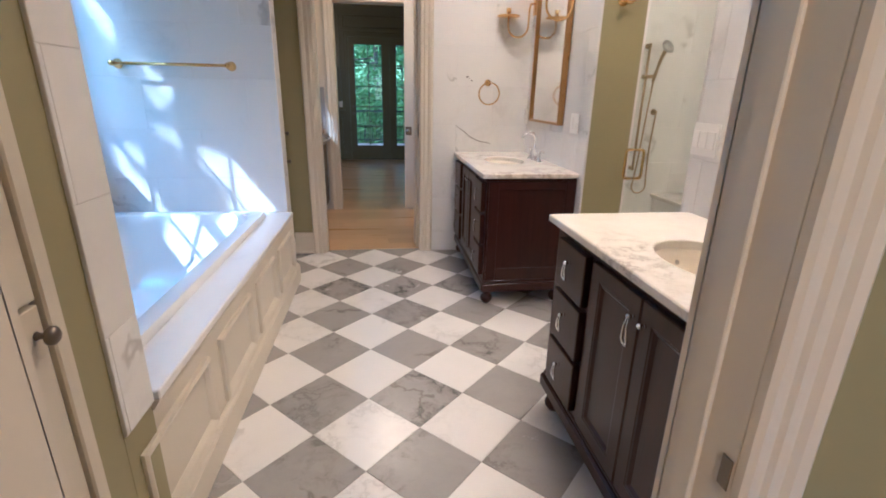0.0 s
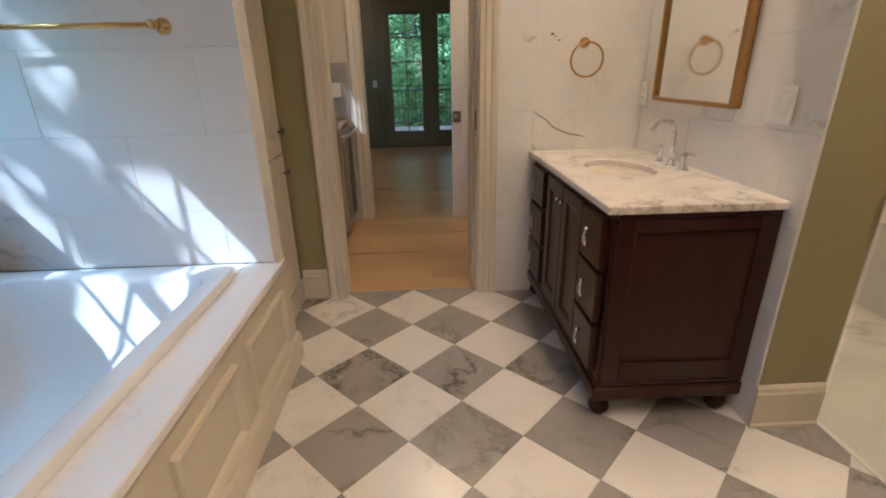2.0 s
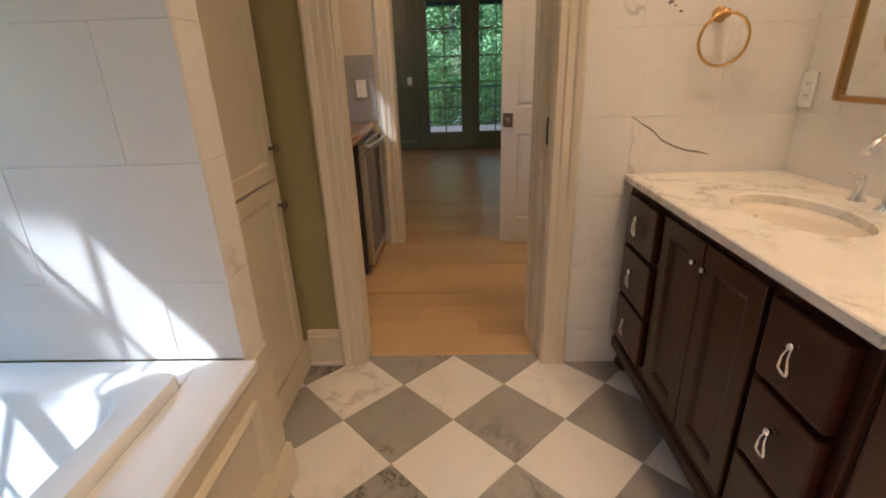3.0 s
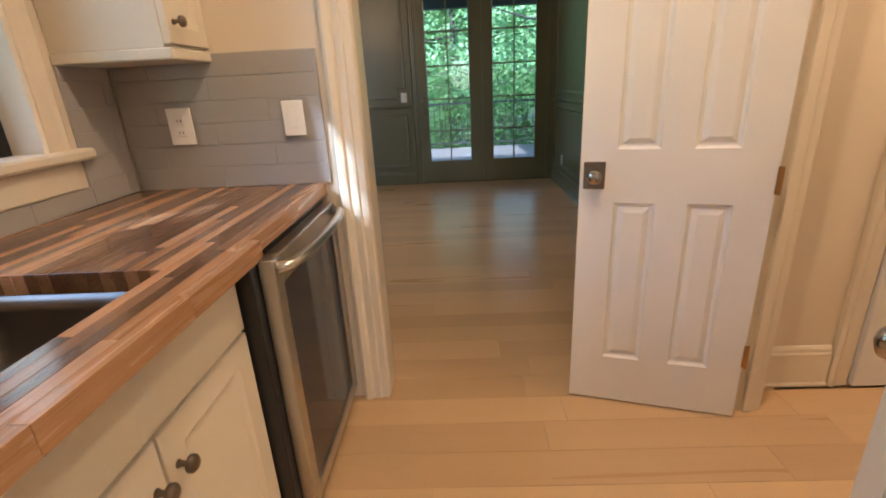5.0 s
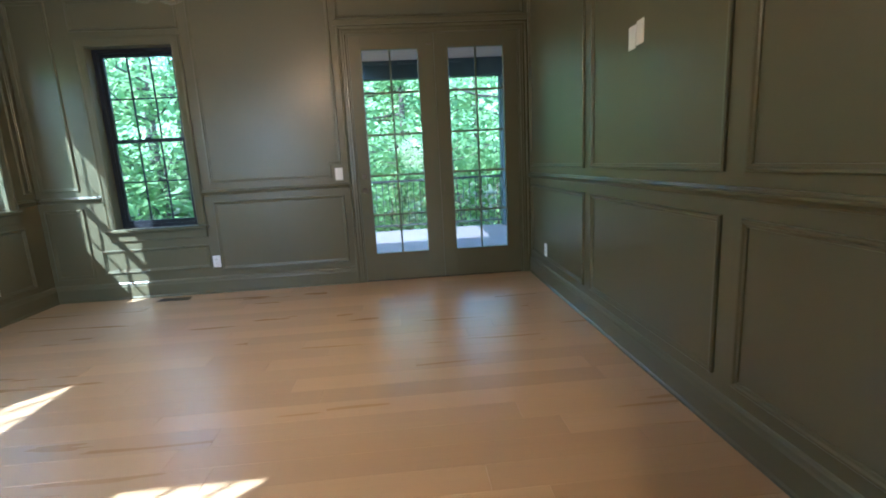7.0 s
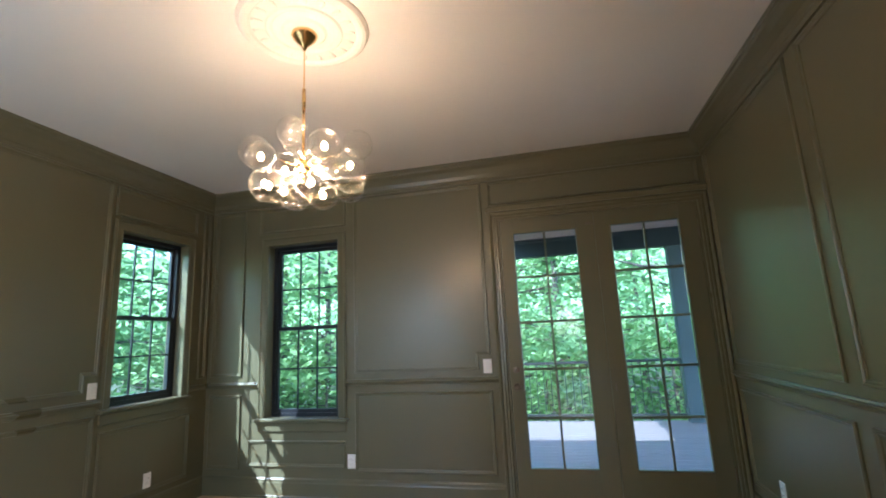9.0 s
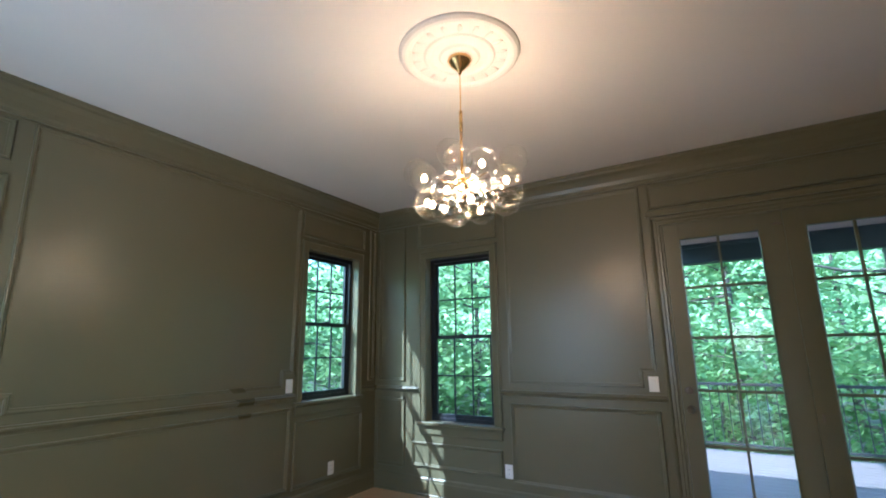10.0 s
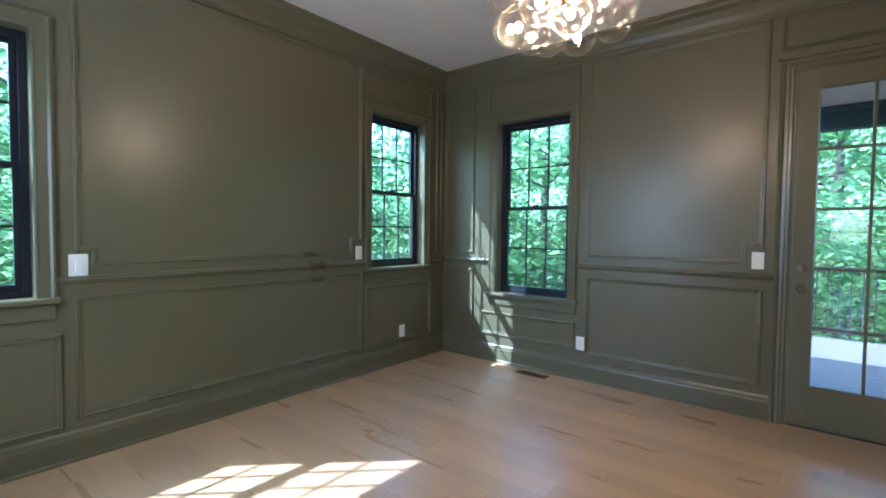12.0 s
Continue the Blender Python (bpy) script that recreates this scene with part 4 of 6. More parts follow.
tf = thing("tub_faucet", "chrome deck-mounted tub faucet", "faucet")
part("spout", tube([(-1.245, 2.55, 0.553), (-1.245, 2.55, 0.66), (-1.22, 2.55, 0.70), (-1.15, 2.55, 0.705), (-1.09, 2.55, 0.68)], [0.024, 0.018, 0.018, 0.017, 0.015], 14), CHROME, tf, smooth=True)
for y in (2.42, 2.68):
    part("handle", lathe([(0, 0), (0.026, 0), (0.022, 0.02), (0.012, 0.045), (0.016, 0.06), (0.010, 0.075), (0, 0.078)], pose(-1.243, y, 0.553)), CHROME, tf, smooth=True)
    part("lever", tube([(-1.243, y, 0.622), (-1.17, y, 0.636)], [0.008, 0.005], 8), CHROME, tf, smooth=True)


def shaker(name, face_x, y0, y1, z0, z1, parent, material, sign=1, rail=0.06, thick=0.02):
    """A framed cabinet door whose front looks along +x, its panel set back."""
    x0, x1 = face_x - thick, face_x
    bm = moulding_frame((x0, y0, z0), (0, 1, 0), (0, 0, 1), y1 - y0, z1 - z0, [(0, 0), (0, thick - 0.002), (0.002, thick), (rail - 0.001, thick), (rail, thick - 0.001), (rail, 0)])
    d = part(name, bm, material, parent)
    box("door_panel", (x0, y0 + rail, z0 + rail), (x1 - 0.010, y1 - rail, z1 - rail), material, d, 0.001)
    part("panel_bead", moulding_frame((x1 - 0.0098, y0 + rail, z0 + rail), (0, 1, 0), (0, 0, 1), y1 - y0 - 2 * rail, z1 - z0 - 2 * rail, [(0, 0.008), (0.006, 0.006), (0.012, 0.0)]), material, d)
    return d


def knob_x(x, y, z, parent, material, r=0.016):
    return part("knob", lathe([(0, 0), (0.009, 0), (0.006, 0.006), (0.006, 0.016), (r, 0.022), (r, 0.030), (r * 0.7, 0.035), (0, 0.036)], pose(x, y, z, 0, 90, 0), 18), material, parent, smooth=True)


far_cab = thing("linen_cabinet", "tall cream linen cabinet beside the doorway", "cabinet")
box("body", (-0.62, 3.578, 0.0), (-0.272, 4.218, 2.45), CABINET, far_cab, 0.002)
for z0, z1 in ((0.14, 0.897), (0.905, 2.38)):
    d = shaker("door", -0.250, 3.66, 4.165, z0, z1, far_cab, CABINET)
    box("hinge", (-0.2505, 3.652, z0 + 0.10), (-0.244, 3.662, z0 + 0.145), BRONZE, d, 0.001)
    box("hinge", (-0.2505, 3.652, min(z1, 2.1) - 0.17), (-0.244, 3.662, min(z1, 2.1) - 0.125), BRONZE, d, 0.001)
    knob_x(-0.249, 4.13, 0.80 if z0 < 0.5 else 1.02, d, BRONZE)
box("plinth", (-0.272, 3.60, 0.0), (-0.246, 4.215, 0.13), CABINET, far_cab, 0.003)
near_cab = thing("linen_cabinet", "tall cream cabinet with bronze knobs by the entrance", "cabinet")
box("body", (-0.60, 0.802, 0.0), (-0.148, 1.195, 2.45), CABINET, near_cab, 0.002)
for z0, z1, kz in ((0.12, 0.938, 0.885), (0.948, 2.38, 1.05)):
    d = shaker("door", -0.128, 0.815, 1.150, z0, z1, near_cab, CABINET)
    if z0 < 0.5:
        knob_x(-0.127, 1.128, kz, d, BRONZE, 0.018)
bmc = bmesh.new()
add_box(bmc, (-0.148, 1.155, 0.0), (-0.118, 1.195, 2.45), 0.004)
part("face_frame", bmc, CABINET, near_cab)
tagged(box("wall_strip_entry", (-0.30, 1.1955, 0.0), (-0.1255, 1.2895, ZB), OLIVE, None, 0), "narrow olive wall strip between cabinet and tub", "wall", kind="structure")


# ---- bathroom: vanities ----
def pull(x, y, z, parent, h=0.062, loop=True):
    """A chrome drop pull before a face that looks along -x: a round stud with a stirrup that widens downwards; without its loop, the stud alone."""
    zt = z + h * 0.5
    st = part("handle", lathe([(0, 0), (0.007, 0), (0.005, 0.004), (0.005, 0.010), (0.0085, 0.013), (0.0085, 0.019), (0.005, 0.023), (0, 0.024)], pose(x, y, zt, 0, -90, 0), 12), CHROME, parent, "chrome drop pull", True)
    if loop:
        pts = [(x - 0.016, y - 0.003, zt - 0.002), (x - 0.022, y - 0.008, z + h * 0.12), (x - 0.020, y - 0.013, z - h * 0.34), (x - 0.016, y - 0.009, z - h * 0.50), (x - 0.015, y, z - h * 0.55),
               (x - 0.016, y + 0.009, z - h * 0.50), (x - 0.020, y + 0.013, z - h * 0.34), (x - 0.022, y + 0.008, z + h * 0.12), (x - 0.016, y + 0.003, zt - 0.002)]
        part("stirrup", tube(pts, [0.0022, 0.0028, 0.0042, 0.0048, 0.0048, 0.0048, 0.0042, 0.0028, 0.0022], 8), CHROME, st, "", True)
    return st


def vanity(xf, xb, y0, y1, label, panel_side, far=0.035, wide=0.255, mid=None, loops=(False, True)):
    v = thing("vanity", label, "vanity", "bathroom vanities")
    for nm, lo, hi in (("side_panel", (xf + 0.012, y0, 0.15), (xb, y0 + 0.02, 0.843)), ("side_panel", (xf + 0.012, y1 - 0.02, 0.15), (xb, y1, 0.843)), ("bottom_panel", (xf + 0.012, y0 + 0.02, 0.15), (xb, y1 - 0.02, 0.17)), ("back_panel", (xb - 0.012, y0 + 0.02, 0.17), (xb, y1 - 0.02, 0.843)), ("inner_frame", (xf + 0.012, y0 + 0.02, 0.17), (xf + 0.03, y1 - 0.02, 0.843))):
        box(nm, lo, hi, ESPRESSO, v, 0.001)
    box("base_moulding", (xf - 0.016, y0 - 0.022, 0.092), (xb, y1 + (0.022 if panel_side > 0 else 0.0), 0.152), ESPRESSO, v, 0.008)
    part("base_bead", add_box(bmesh.new(), (xf - 0.006, y0 - 0.012, 0.1525), (xb, y1 + (0.012 if panel_side > 0 else 0), 0.172), 0.006), ESPRESSO, v)
    part("top_moulding", add_box(bmesh.new(), (xf - 0.010, y0 - 0.010, 0.826), (xf + 0.011, y1 + (0.010 if panel_side > 0 else 0.0), 0.8435), 0.005), ESPRESSO, v)
    for ya, yb in ((y0 - 0.010, y0 - 0.0002),) + (((y1 + 0.0002, y1 + 0.010),) if panel_side > 0 else ()):
        box("side_moulding", (xf + 0.0112, ya, 0.826), (xb, yb, 0.8435), ESPRESSO, v, 0.003)
    foot = [(0, 0), (0.022, 0), (0.026, 0.006), (0.038, 0.022), (0.041, 0.040), (0.034, 0.056), (0.022, 0.064), (0.026, 0.072), (0.036, 0.080), (0.038, 0.092), (0, 0.092)]
    for x in (xf + 0.035, xb - 0.06):
        for y in (y0 + 0.035, y1 - 0.045):
            part("foot", lathe(foot, pose(x, y, 0), 20), ESPRESSO, v, smooth=True)
    # framed end panels
    ys = [y0] + ([y1] if panel_side > 0 else [])
    for y in ys:
        s = -1 if y == y0 else 1
        for nm, lo, hi in (("end_stile", (xf + 0.012, 0, 0.173), (xf + 0.075, 0.010, 0.825)), ("end_stile", (xb - 0.065, 0, 0.173), (xb, 0.010, 0.825)), ("end_rail", (xf + 0.075, 0, 0.173), (xb - 0.065, 0.010, 0.255)), ("end_rail", (xf + 0.075, 0, 0.775), (xb - 0.065, 0.010, 0.825))):
            box(nm, (lo[0], y + s * 0.0005 if s > 0 else y - 0.0105, lo[2]), (hi[0], y + 0.0105 if s > 0 else y - 0.0005, hi[2]), ESPRESSO, v, 0.003)
    # fronts: three drawers, two doors, three drawers
    mid = mid or (y0 + y1) / 2
    d1 = y1 - far - wide
    d0 = 2 * mid - d1
    c = [max(y0 + 0.03, d0 - wide), 0, 0, mid - 0.003, mid + 0.003, d1 - 0.038, d1, y1 - far]
    c[1] = c[0] + min(wide, 0.5 * (d1 - d0) if d0 < y0 else d0 - c[0]) if d0 - c[0] > 0.1 else c[0] + 0.11
    c[2] = c[1] + 0.038
    box("face_frame", (xf - 0.001, y0 + 0.001, 0.1725), (xf + 0.0115, y1 - 0.001, 0.8255), ESPRESSO, v, 0.001)
    for a, b in ((c[0], c[1]), (c[6], c[7])):
        for z0, z1 in ((0.625, 0.812), (0.412, 0.607), (0.200, 0.394)):
            bm = add_box(bmesh.new(), (xf - 0.030, a, z0), (xf - 0.0015, b, z1), 0.005, 2)
            d = part("drawer", bm, ESPRESSO, v)
            pull(xf - 0.030, (a + b) / 2, (z0 + z1) / 2, d)
    for a, b, hy, lp in ((c[2], c[3], c[3] - 0.026, loops[0]), (c[4], c[5], c[4] + 0.026, loops[1])):
        r = 0.055
        bm = moulding_frame((xf - 0.0015, b, 0.190), (0, -1, 0), (0, 0, 1), b - a, 0.622, [(0, 0), (0, 0.0135), (0.003, 0.0165), (r - 0.002, 0.0165), (r, 0.0145), (r, 0)])
        d = part("door", bm, ESPRESSO, v)
        box("door_panel", (xf - 0.007, a + r, 0.190 + r), (xf - 0.0015, b - r, 0.812 - r), ESPRESSO, d, 0.001)
        part("panel_bead", moulding_frame((xf - 0.0072, b - r, 0.190 + r), (0, -1, 0), (0, 0, 1), b - a - 2 * r, 0.622 - 2 * r, [(0, 0.009), (0.006, 0.008), (0.016, 0.0)]), ESPRESSO, d)
        pull(xf - 0.018, hy, 0.705, d, 0.085, lp)
    return v


def counter(x0, x1, y0, y1, z0, z1, cx, cy, rx, ry, label):
    """A marble top with a real oval cut-out and eased edges."""
    bm = bmesh.new()
    angs = sorted([2 * math.pi * k / 48 for k in range(48)] + [math.atan2(y - cy, x - cx) % (2 * math.pi) for x in (x0, x1) for y in (y0, y1)])
    e = 0.004

    def edge(a, inset):
        c, s = math.cos(a), math.sin(a)
        k = min(((x1 - inset - cx) / c if c > 1e-9 else (x0 + inset - cx) / c if c < -1e-9 else 1e9), ((y1 - inset - cy) / s if s > 1e-9 else (y0 + inset - cy) / s if s < -1e-9 else 1e9))
        return cx + k * c, cy + k * s
    loops = []
    for kind, z in (("oi", z0), ("o", z0 + e), ("o", z1 - e), ("oi", z1), ("hi", z1), ("h", z1 - e), ("h", z0), ("oi", z0)):
        lp = []
        for a in angs:
            if kind[0] == "o":
                p = edge(a, e if kind == "oi" else 0)
            else:
                g = e if kind == "hi" else 0
                p = (cx + (rx + g) * math.cos(a), cy + (ry + g) * math.sin(a))
            lp.append((*p, z))
        loops.append(lp)
    bm = loops_mesh(loops, False)
    bmesh.ops.remove_doubles(bm, verts=bm.verts, dist=1e-5)
    return tagged(part("countertop", bm, MARBLE_TOP), label, "countertop", "vanity tops")


def basin(cx, cy, rx, ry, z):
    s = thing("sink", "oval cream porcelain undermount sink", "sink", "vanity sinks")
    prof = [(1.06, 0.0), (1.0, -0.002), (0.97, -0.03), (0.88, -0.08), (0.68, -0.125), (0.40, -0.145), (0.12, -0.15)]
    loops = [[(cx + rx * k * math.cos(2 * math.pi * i / 40), cy + ry * k * math.sin(2 * math.pi * i / 40), z + h) for i in range(40)] for k, h in prof]
    bw = part("bowl", loops_mesh(loops), PORCELAIN, s, smooth=True)
    part("drain", lathe([(0, 0), (0.022, 0), (0.022, 0.003), (0.010, 0.005), (0, 0.004)], pose(cx, cy, z - 0.149)), CHROME, s, smooth=True)
    part("overflow", lathe([(0, 0), (0.008, 0), (0.008, 0.003), (0, 0.003)], pose(cx + rx * 0.1, cy + ry * 0.93, z - 0.045, 75, 0, 0)), CHROME, s)
    return s


def faucet(x, y, z):
    f = thing("faucet", "chrome widespread faucet with a high curved spout", "faucet", "vanity faucets")
    part("escutcheon", lathe([(0, 0), (0.026, 0), (0.026, 0.005), (0.018, 0.016), (0.014, 0.03), (0, 0.03)], pose(x, y, z)), CHROME, f, smooth=True)
    pts = [(x, y, z + 0.02), (x - 0.002, y, z + 0.10)] + arc((x - 0.052, y, z + 0.150), 0.050, 0, 150, (1, 0, 0), (0, 0, 1), 10) + [(x - 0.106, y, z + 0.158)]
    part("spout", tube(pts, [0.014, 0.013] + [0.0125 - 0.0002 * k for k in range(11)] + [0.012], 14), CHROME, f, smooth=True)
    for s in (-0.102, 0.102):
        h = part("handle", lathe([(0, 0), (0.024, 0), (0.024, 0.005), (0.016, 0.014), (0.011, 0.035), (0.015, 0.052), (0.012, 0.064), (0.014, 0.072), (0.008, 0.080), (0, 0.081)], pose(x, y + s, z)), CHROME, f, smooth=True)
        part("lever", tube([(x, y + s, z + 0.070), (x + 0.004, y + s * 1.3, z + 0.076), (x + 0.006, y + s * 1.62, z + 0.073)], [0.007, 0.006, 0.0045], 8), CHROME, h, smooth=True)
    part("lift_rod", tube([(x + 0.028, y, z), (x + 0.028, y, z + 0.06)], [0.003, 0.005], 8), CHROME, f, smooth=True)
    return f


def mirror(x, y0, y1, z0, z1, label, deep=0.03):
    m = thing("mirror", label, "mirror", "vanity mirrors")

    def ring(i, d):
        return [(x - d, p[0], p[1]) for p in rounded(y0 + i, y1 - i, z0 + i, z1 - i, max(0.004, 0.012 - i * 0.3), 0)]
    part("frame", loops_mesh([ring(0, 0.0), ring(0, deep - 0.004), ring(0.003, deep), ring(0.016, deep), ring(0.018, deep - 0.008), ring(0.018, deep - 0.018)], False), OLDBRASS, m)
    part("glass", loops_mesh([ring(0.017, deep - 0.0165), ring(0.019, deep - 0.016)]), MIRROR, m)
    part("backing", loops_mesh([ring(0.004, 0.0005), ring(0.004, deep - 0.019)]), DARK, m)
    return m


def sconce(x, y, z):
    s = thing("wall_sconce", "brass wall sconce with a looped arm and flat dish, unlit", "wall lamp", "vanity sconces")
    part("wall_plate", add_box(bmesh.new(), (x - 0.018, y - 0.03, z + 0.02), (x, y + 0.03, z + 0.17), 0.008, 2), BRASS, s)
    pts = [(x - 0.018, y, z + 0.10), (x - 0.045, y, z + 0.10), (x - 0.055, y, z + 0.06), (x - 0.057, y, z - 0.05)] + arc((x - 0.137, y, z - 0.06), 0.08, 0, -180, (1, 0, 0), (0, 0, 1), 12) + [(x - 0.217, y, z + 0.0)]
    part("arm", tube(pts, 0.007, 10), BRASS, s, smooth=True)
    part("dish", lathe([(0, 0), (0.085, 0.004), (0.088, 0.010), (0.084, 0.012), (0.012, 0.009), (0.012, 0.03), (0, 0.03)], pose(x - 0.217, y, z)), BRASS, s, smooth=True)
    part("socket", lathe([(0, 0.03), (0.016, 0.03), (0.018, 0.034), (0.018, 0.062), (0.013, 0.064), (0.012, 0.036), (0, 0.036)], pose(x - 0.217, y, z)), BRASS, s, smooth=True)
    return s


vanity(1.205, 1.778, 0.83, 1.990, "dark espresso vanity with six drawers by the entrance", 1, 0.072, 0.248, 1.335)
counter(1.172, 1.779, 0.812, 2.030, 0.8437, 0.874, 1.47, 1.445, 0.15, 0.21, "polished cream-veined marble vanity top with an oval sink")
basin(1.47, 1.445, 0.15, 0.21, 0.8430)
faucet(1.70, 1.445, 0.874)
vanity(1.147, 1.718, 3.050, 4.205, "dark espresso vanity on bun feet beside the doorway", 0, 0.058, 0.262, 3.585, (False, False))
counter(1.112, 1.719, 3.026, 4.207, 0.8437, 0.874, 1.405, 3.665, 0.14, 0.21, "polished cream-veined marble vanity top against tiled walls")
basin(1.405, 3.665, 0.14, 0.21, 0.8430)
faucet(1.635, 3.65, 0.874)
mirror(1.72, 3.372, 4.013, 1.142, 2.12, "tall brass-framed mirror above the vanity", 0.040)
mirror(1.78, 1.095, 1.748, 1.135, 2.12, "tall brass-framed mirror near the entrance")
for y in (4.145, 3.265):
    sconce(1.72, y, 1.905)
for y in (1.00, 1.85):
    sconce(1.78, y, 1.905)

tr = thing("towel_ring", "brass towel ring on the marble end wall", "towel ring")
part("post", lathe([(0, 0), (0.026, 0), (0.026, 0.006), (0.013, 0.014), (0.010, 0.035), (0.014, 0.042), (0.014, 0.054), (0, 0.056)], pose(1.375, 4.208, 1.425, 90)), BRASS, tr, smooth=True)
part("ring", tube(arc((1.380, 4.160, 1.342), 0.084, 0, 345, (1, 0, 0), (0, -0.1, 1), 40), 0.0055, 10, True), BRASS, tr, smooth=True)
rh = thing("robe_hook", "small double brass robe hook on the olive wall", "hook")
part("plate", lathe([(0, 0), (0.028, 0), (0.028, 0.006), (0.014, 0.014), (0.010, 0.03), (0, 0.03)], pose(1.835, 2.968, 1.83, 90)), BRASS, rh, smooth=True)
for s in (-1, 1):
    part("prong", tube([(1.835, 2.94, 1.83), (1.835 + s * 0.02, 2.93, 1.815), (1.835 + s * 0.035, 2.915, 1.82), (1.835 + s * 0.04, 2.908, 1.845)], [0.008, 0.008, 0.008, 0.010], 10), BRASS, rh, smooth=True)


def plate(name, at, w, h, label, category, rockers=1, kind="rocker", group="switches and outlets", material=None):
    """A wall plate made in its own frame (x along, z up, front to -y) and laid by at."""
    t = thing(name, label, category, group, at=at)
    part("cover", add_box(bmesh.new(), (-w / 2, -0.006, -h / 2), (w / 2, 0, h / 2), 0.003, 2), material or PLATE, t)
    for k in range(rockers):
        x = (k - (rockers - 1) / 2) * 0.046
        if kind == "rocker":
            part("rocker", add_box(bmesh.new(), (x - 0.0165, -0.010, -0.033), (x + 0.0165, -0.005, 0.033), 0.002), material or PLATE, t)
        elif kind == "outlet":
            for z in (-0.02, 0.02):
                o = part("socket", add_box(bmesh.new(), (x - 0.016, -0.009, z - 0.014), (x + 0.016, -0.005, z + 0.014), 0.004), material or PLATE, t)
                for q in (-0.006, 0.006):
                    part("slot", add_box(bmesh.new(), (x + q - 0.0012, -0.0096, z - 0.005), (x + q + 0.0012, -0.0088, z + 0.005)), DARK, o)
    return t


RW, RN, RE, RS = 90, 0, -90, 180   # turns that make a plate face into the room from the west, north, east and south walls
plate("light_switch", pose(1.708, 3.15, 1.17, 0, 0, RE), 0.115, 0.12, "white double switch on marble", "light switch", 2)
plate("light_switch", pose(1.768, 1.995, 1.172, 0, 0, RE), 0.150, 0.125, "white triple switch beside the mirror", "light switch", 3)
plate("outlet", pose(1.708, 4.16, 1.17, 0, 0, RE), 0.072, 0.12, "white outlet in the corner above the vanity", "outlet", 1, "outlet")

# ---- shower ----
sd = thing("shower_door", "clear frameless glass shower door with brass fittings, shut", "shower door")
g = box("glass", (1.995, 2.095, 0.015), (2.005, 2.962, 2.10), SHOWERGLASS, sd, 0.001)
g.visible_shadow = False
for sx, nm in ((-1, "handle"), (1, "inner_handle")):
    x = 2.0 + sx * 0.005
    pts = [(x, 2.905, 0.865)] + arc((x + sx * 0.03, 2.905, 0.885), 0.02, -90, 0 if sx > 0 else -180, (1, 0, 0), (0, 0, 1), 5) + arc((x + sx * 0.03, 2.905, 1.015), 0.02, 0 if sx > 0 else 180, 90, (1, 0, 0), (0, 0, 1), 5) + [(x, 2.905, 1.035)]
    part(nm, tube(pts, 0.0085, 10), BRASS, sd, "brass pull handle", True)
for z in (0.30, 1.80):
    box("hinge", (1.988, 2.088, z - 0.045), (2.012, 2.150, z + 0.045), BRASS, sd, 0.004)
sb = thing("shower_bench", "white stone shower bench on a tiled base", "shower bench", kind="structure")
box("seat", (2.945, 2.0, 0.475), (3.345, 4.206, 0.505), MARBLE_TOP, sb, 0.004)
box("base", (2.975, 2.0, 0.0), (3.345, 4.206, 0.4745), MARBLE, sb, 0.002)
hs = thing("hand_shower", "dull bronze hand shower on a slide bar with a hose", "shower")
bx, by = 2.715, 4.165
part("slide_bar", tube([(bx, by, 0.72), (bx, by, 1.76)], 0.010, 12), DULLBRASS, hs, smooth=True)
for z in (0.74, 1.74):
    part("bracket", lathe([(0, 0), (0.020, 0), (0.020, 0.006), (0.010, 0.012), (0.010, 0.05), (0, 0.05)], pose(bx, 4.208, z, 90)), DULLBRASS, hs, smooth=True)
part("slider", tube([(bx - 0.035, by, 1.50), (bx + 0.055, by - 0.02, 1.505)], 0.015, 12), DULLBRASS, hs, smooth=True)
part("wand", tube([(bx + 0.05, by - 0.03, 1.46), (bx + 0.075, by - 0.05, 1.62), (bx + 0.095, by - 0.07, 1.70)], [0.012, 0.013, 0.018], 12), DULLBRASS, hs, smooth=True)
part("spray_head", lathe([(0, 0.012), (0.03, 0.010), (0.055, 0.0), (0.055, -0.012), (0.048, -0.016), (0, -0.016)], pose(bx + 0.11, by - 0.085, 1.735, 55, 20, 0)), STEEL, hs, "gray spray face", True)
part("hose_elbow", lathe([(0, 0), (0.026, 0), (0.026, 0.006), (0.014, 0.014), (0.012, 0.045), (0, 0.045)], pose(bx + 0.14, 4.208, 1.22, 90)), DULLBRASS, hs, smooth=True)
hose = [(bx + 0.14, 4.165, 1.21)] + [(bx + 0.14 - 0.015 * math.sin(k / 12 * 3.14), 4.16, 1.2 - 0.62 * k / 12) for k in range(1, 12)] + arc((bx + 0.07, 4.15, 0.585), 0.065, 0, -180, (1, 0, 0), (0, 0, 1), 10) + [(bx + 0.01, 4.12, 0.80), (bx + 0.03, 4.12, 1.2), (bx + 0.05, 4.13, 1.46)]
part("hose", tube(hose, 0.007, 8), DULLBRASS, hs, smooth=True)

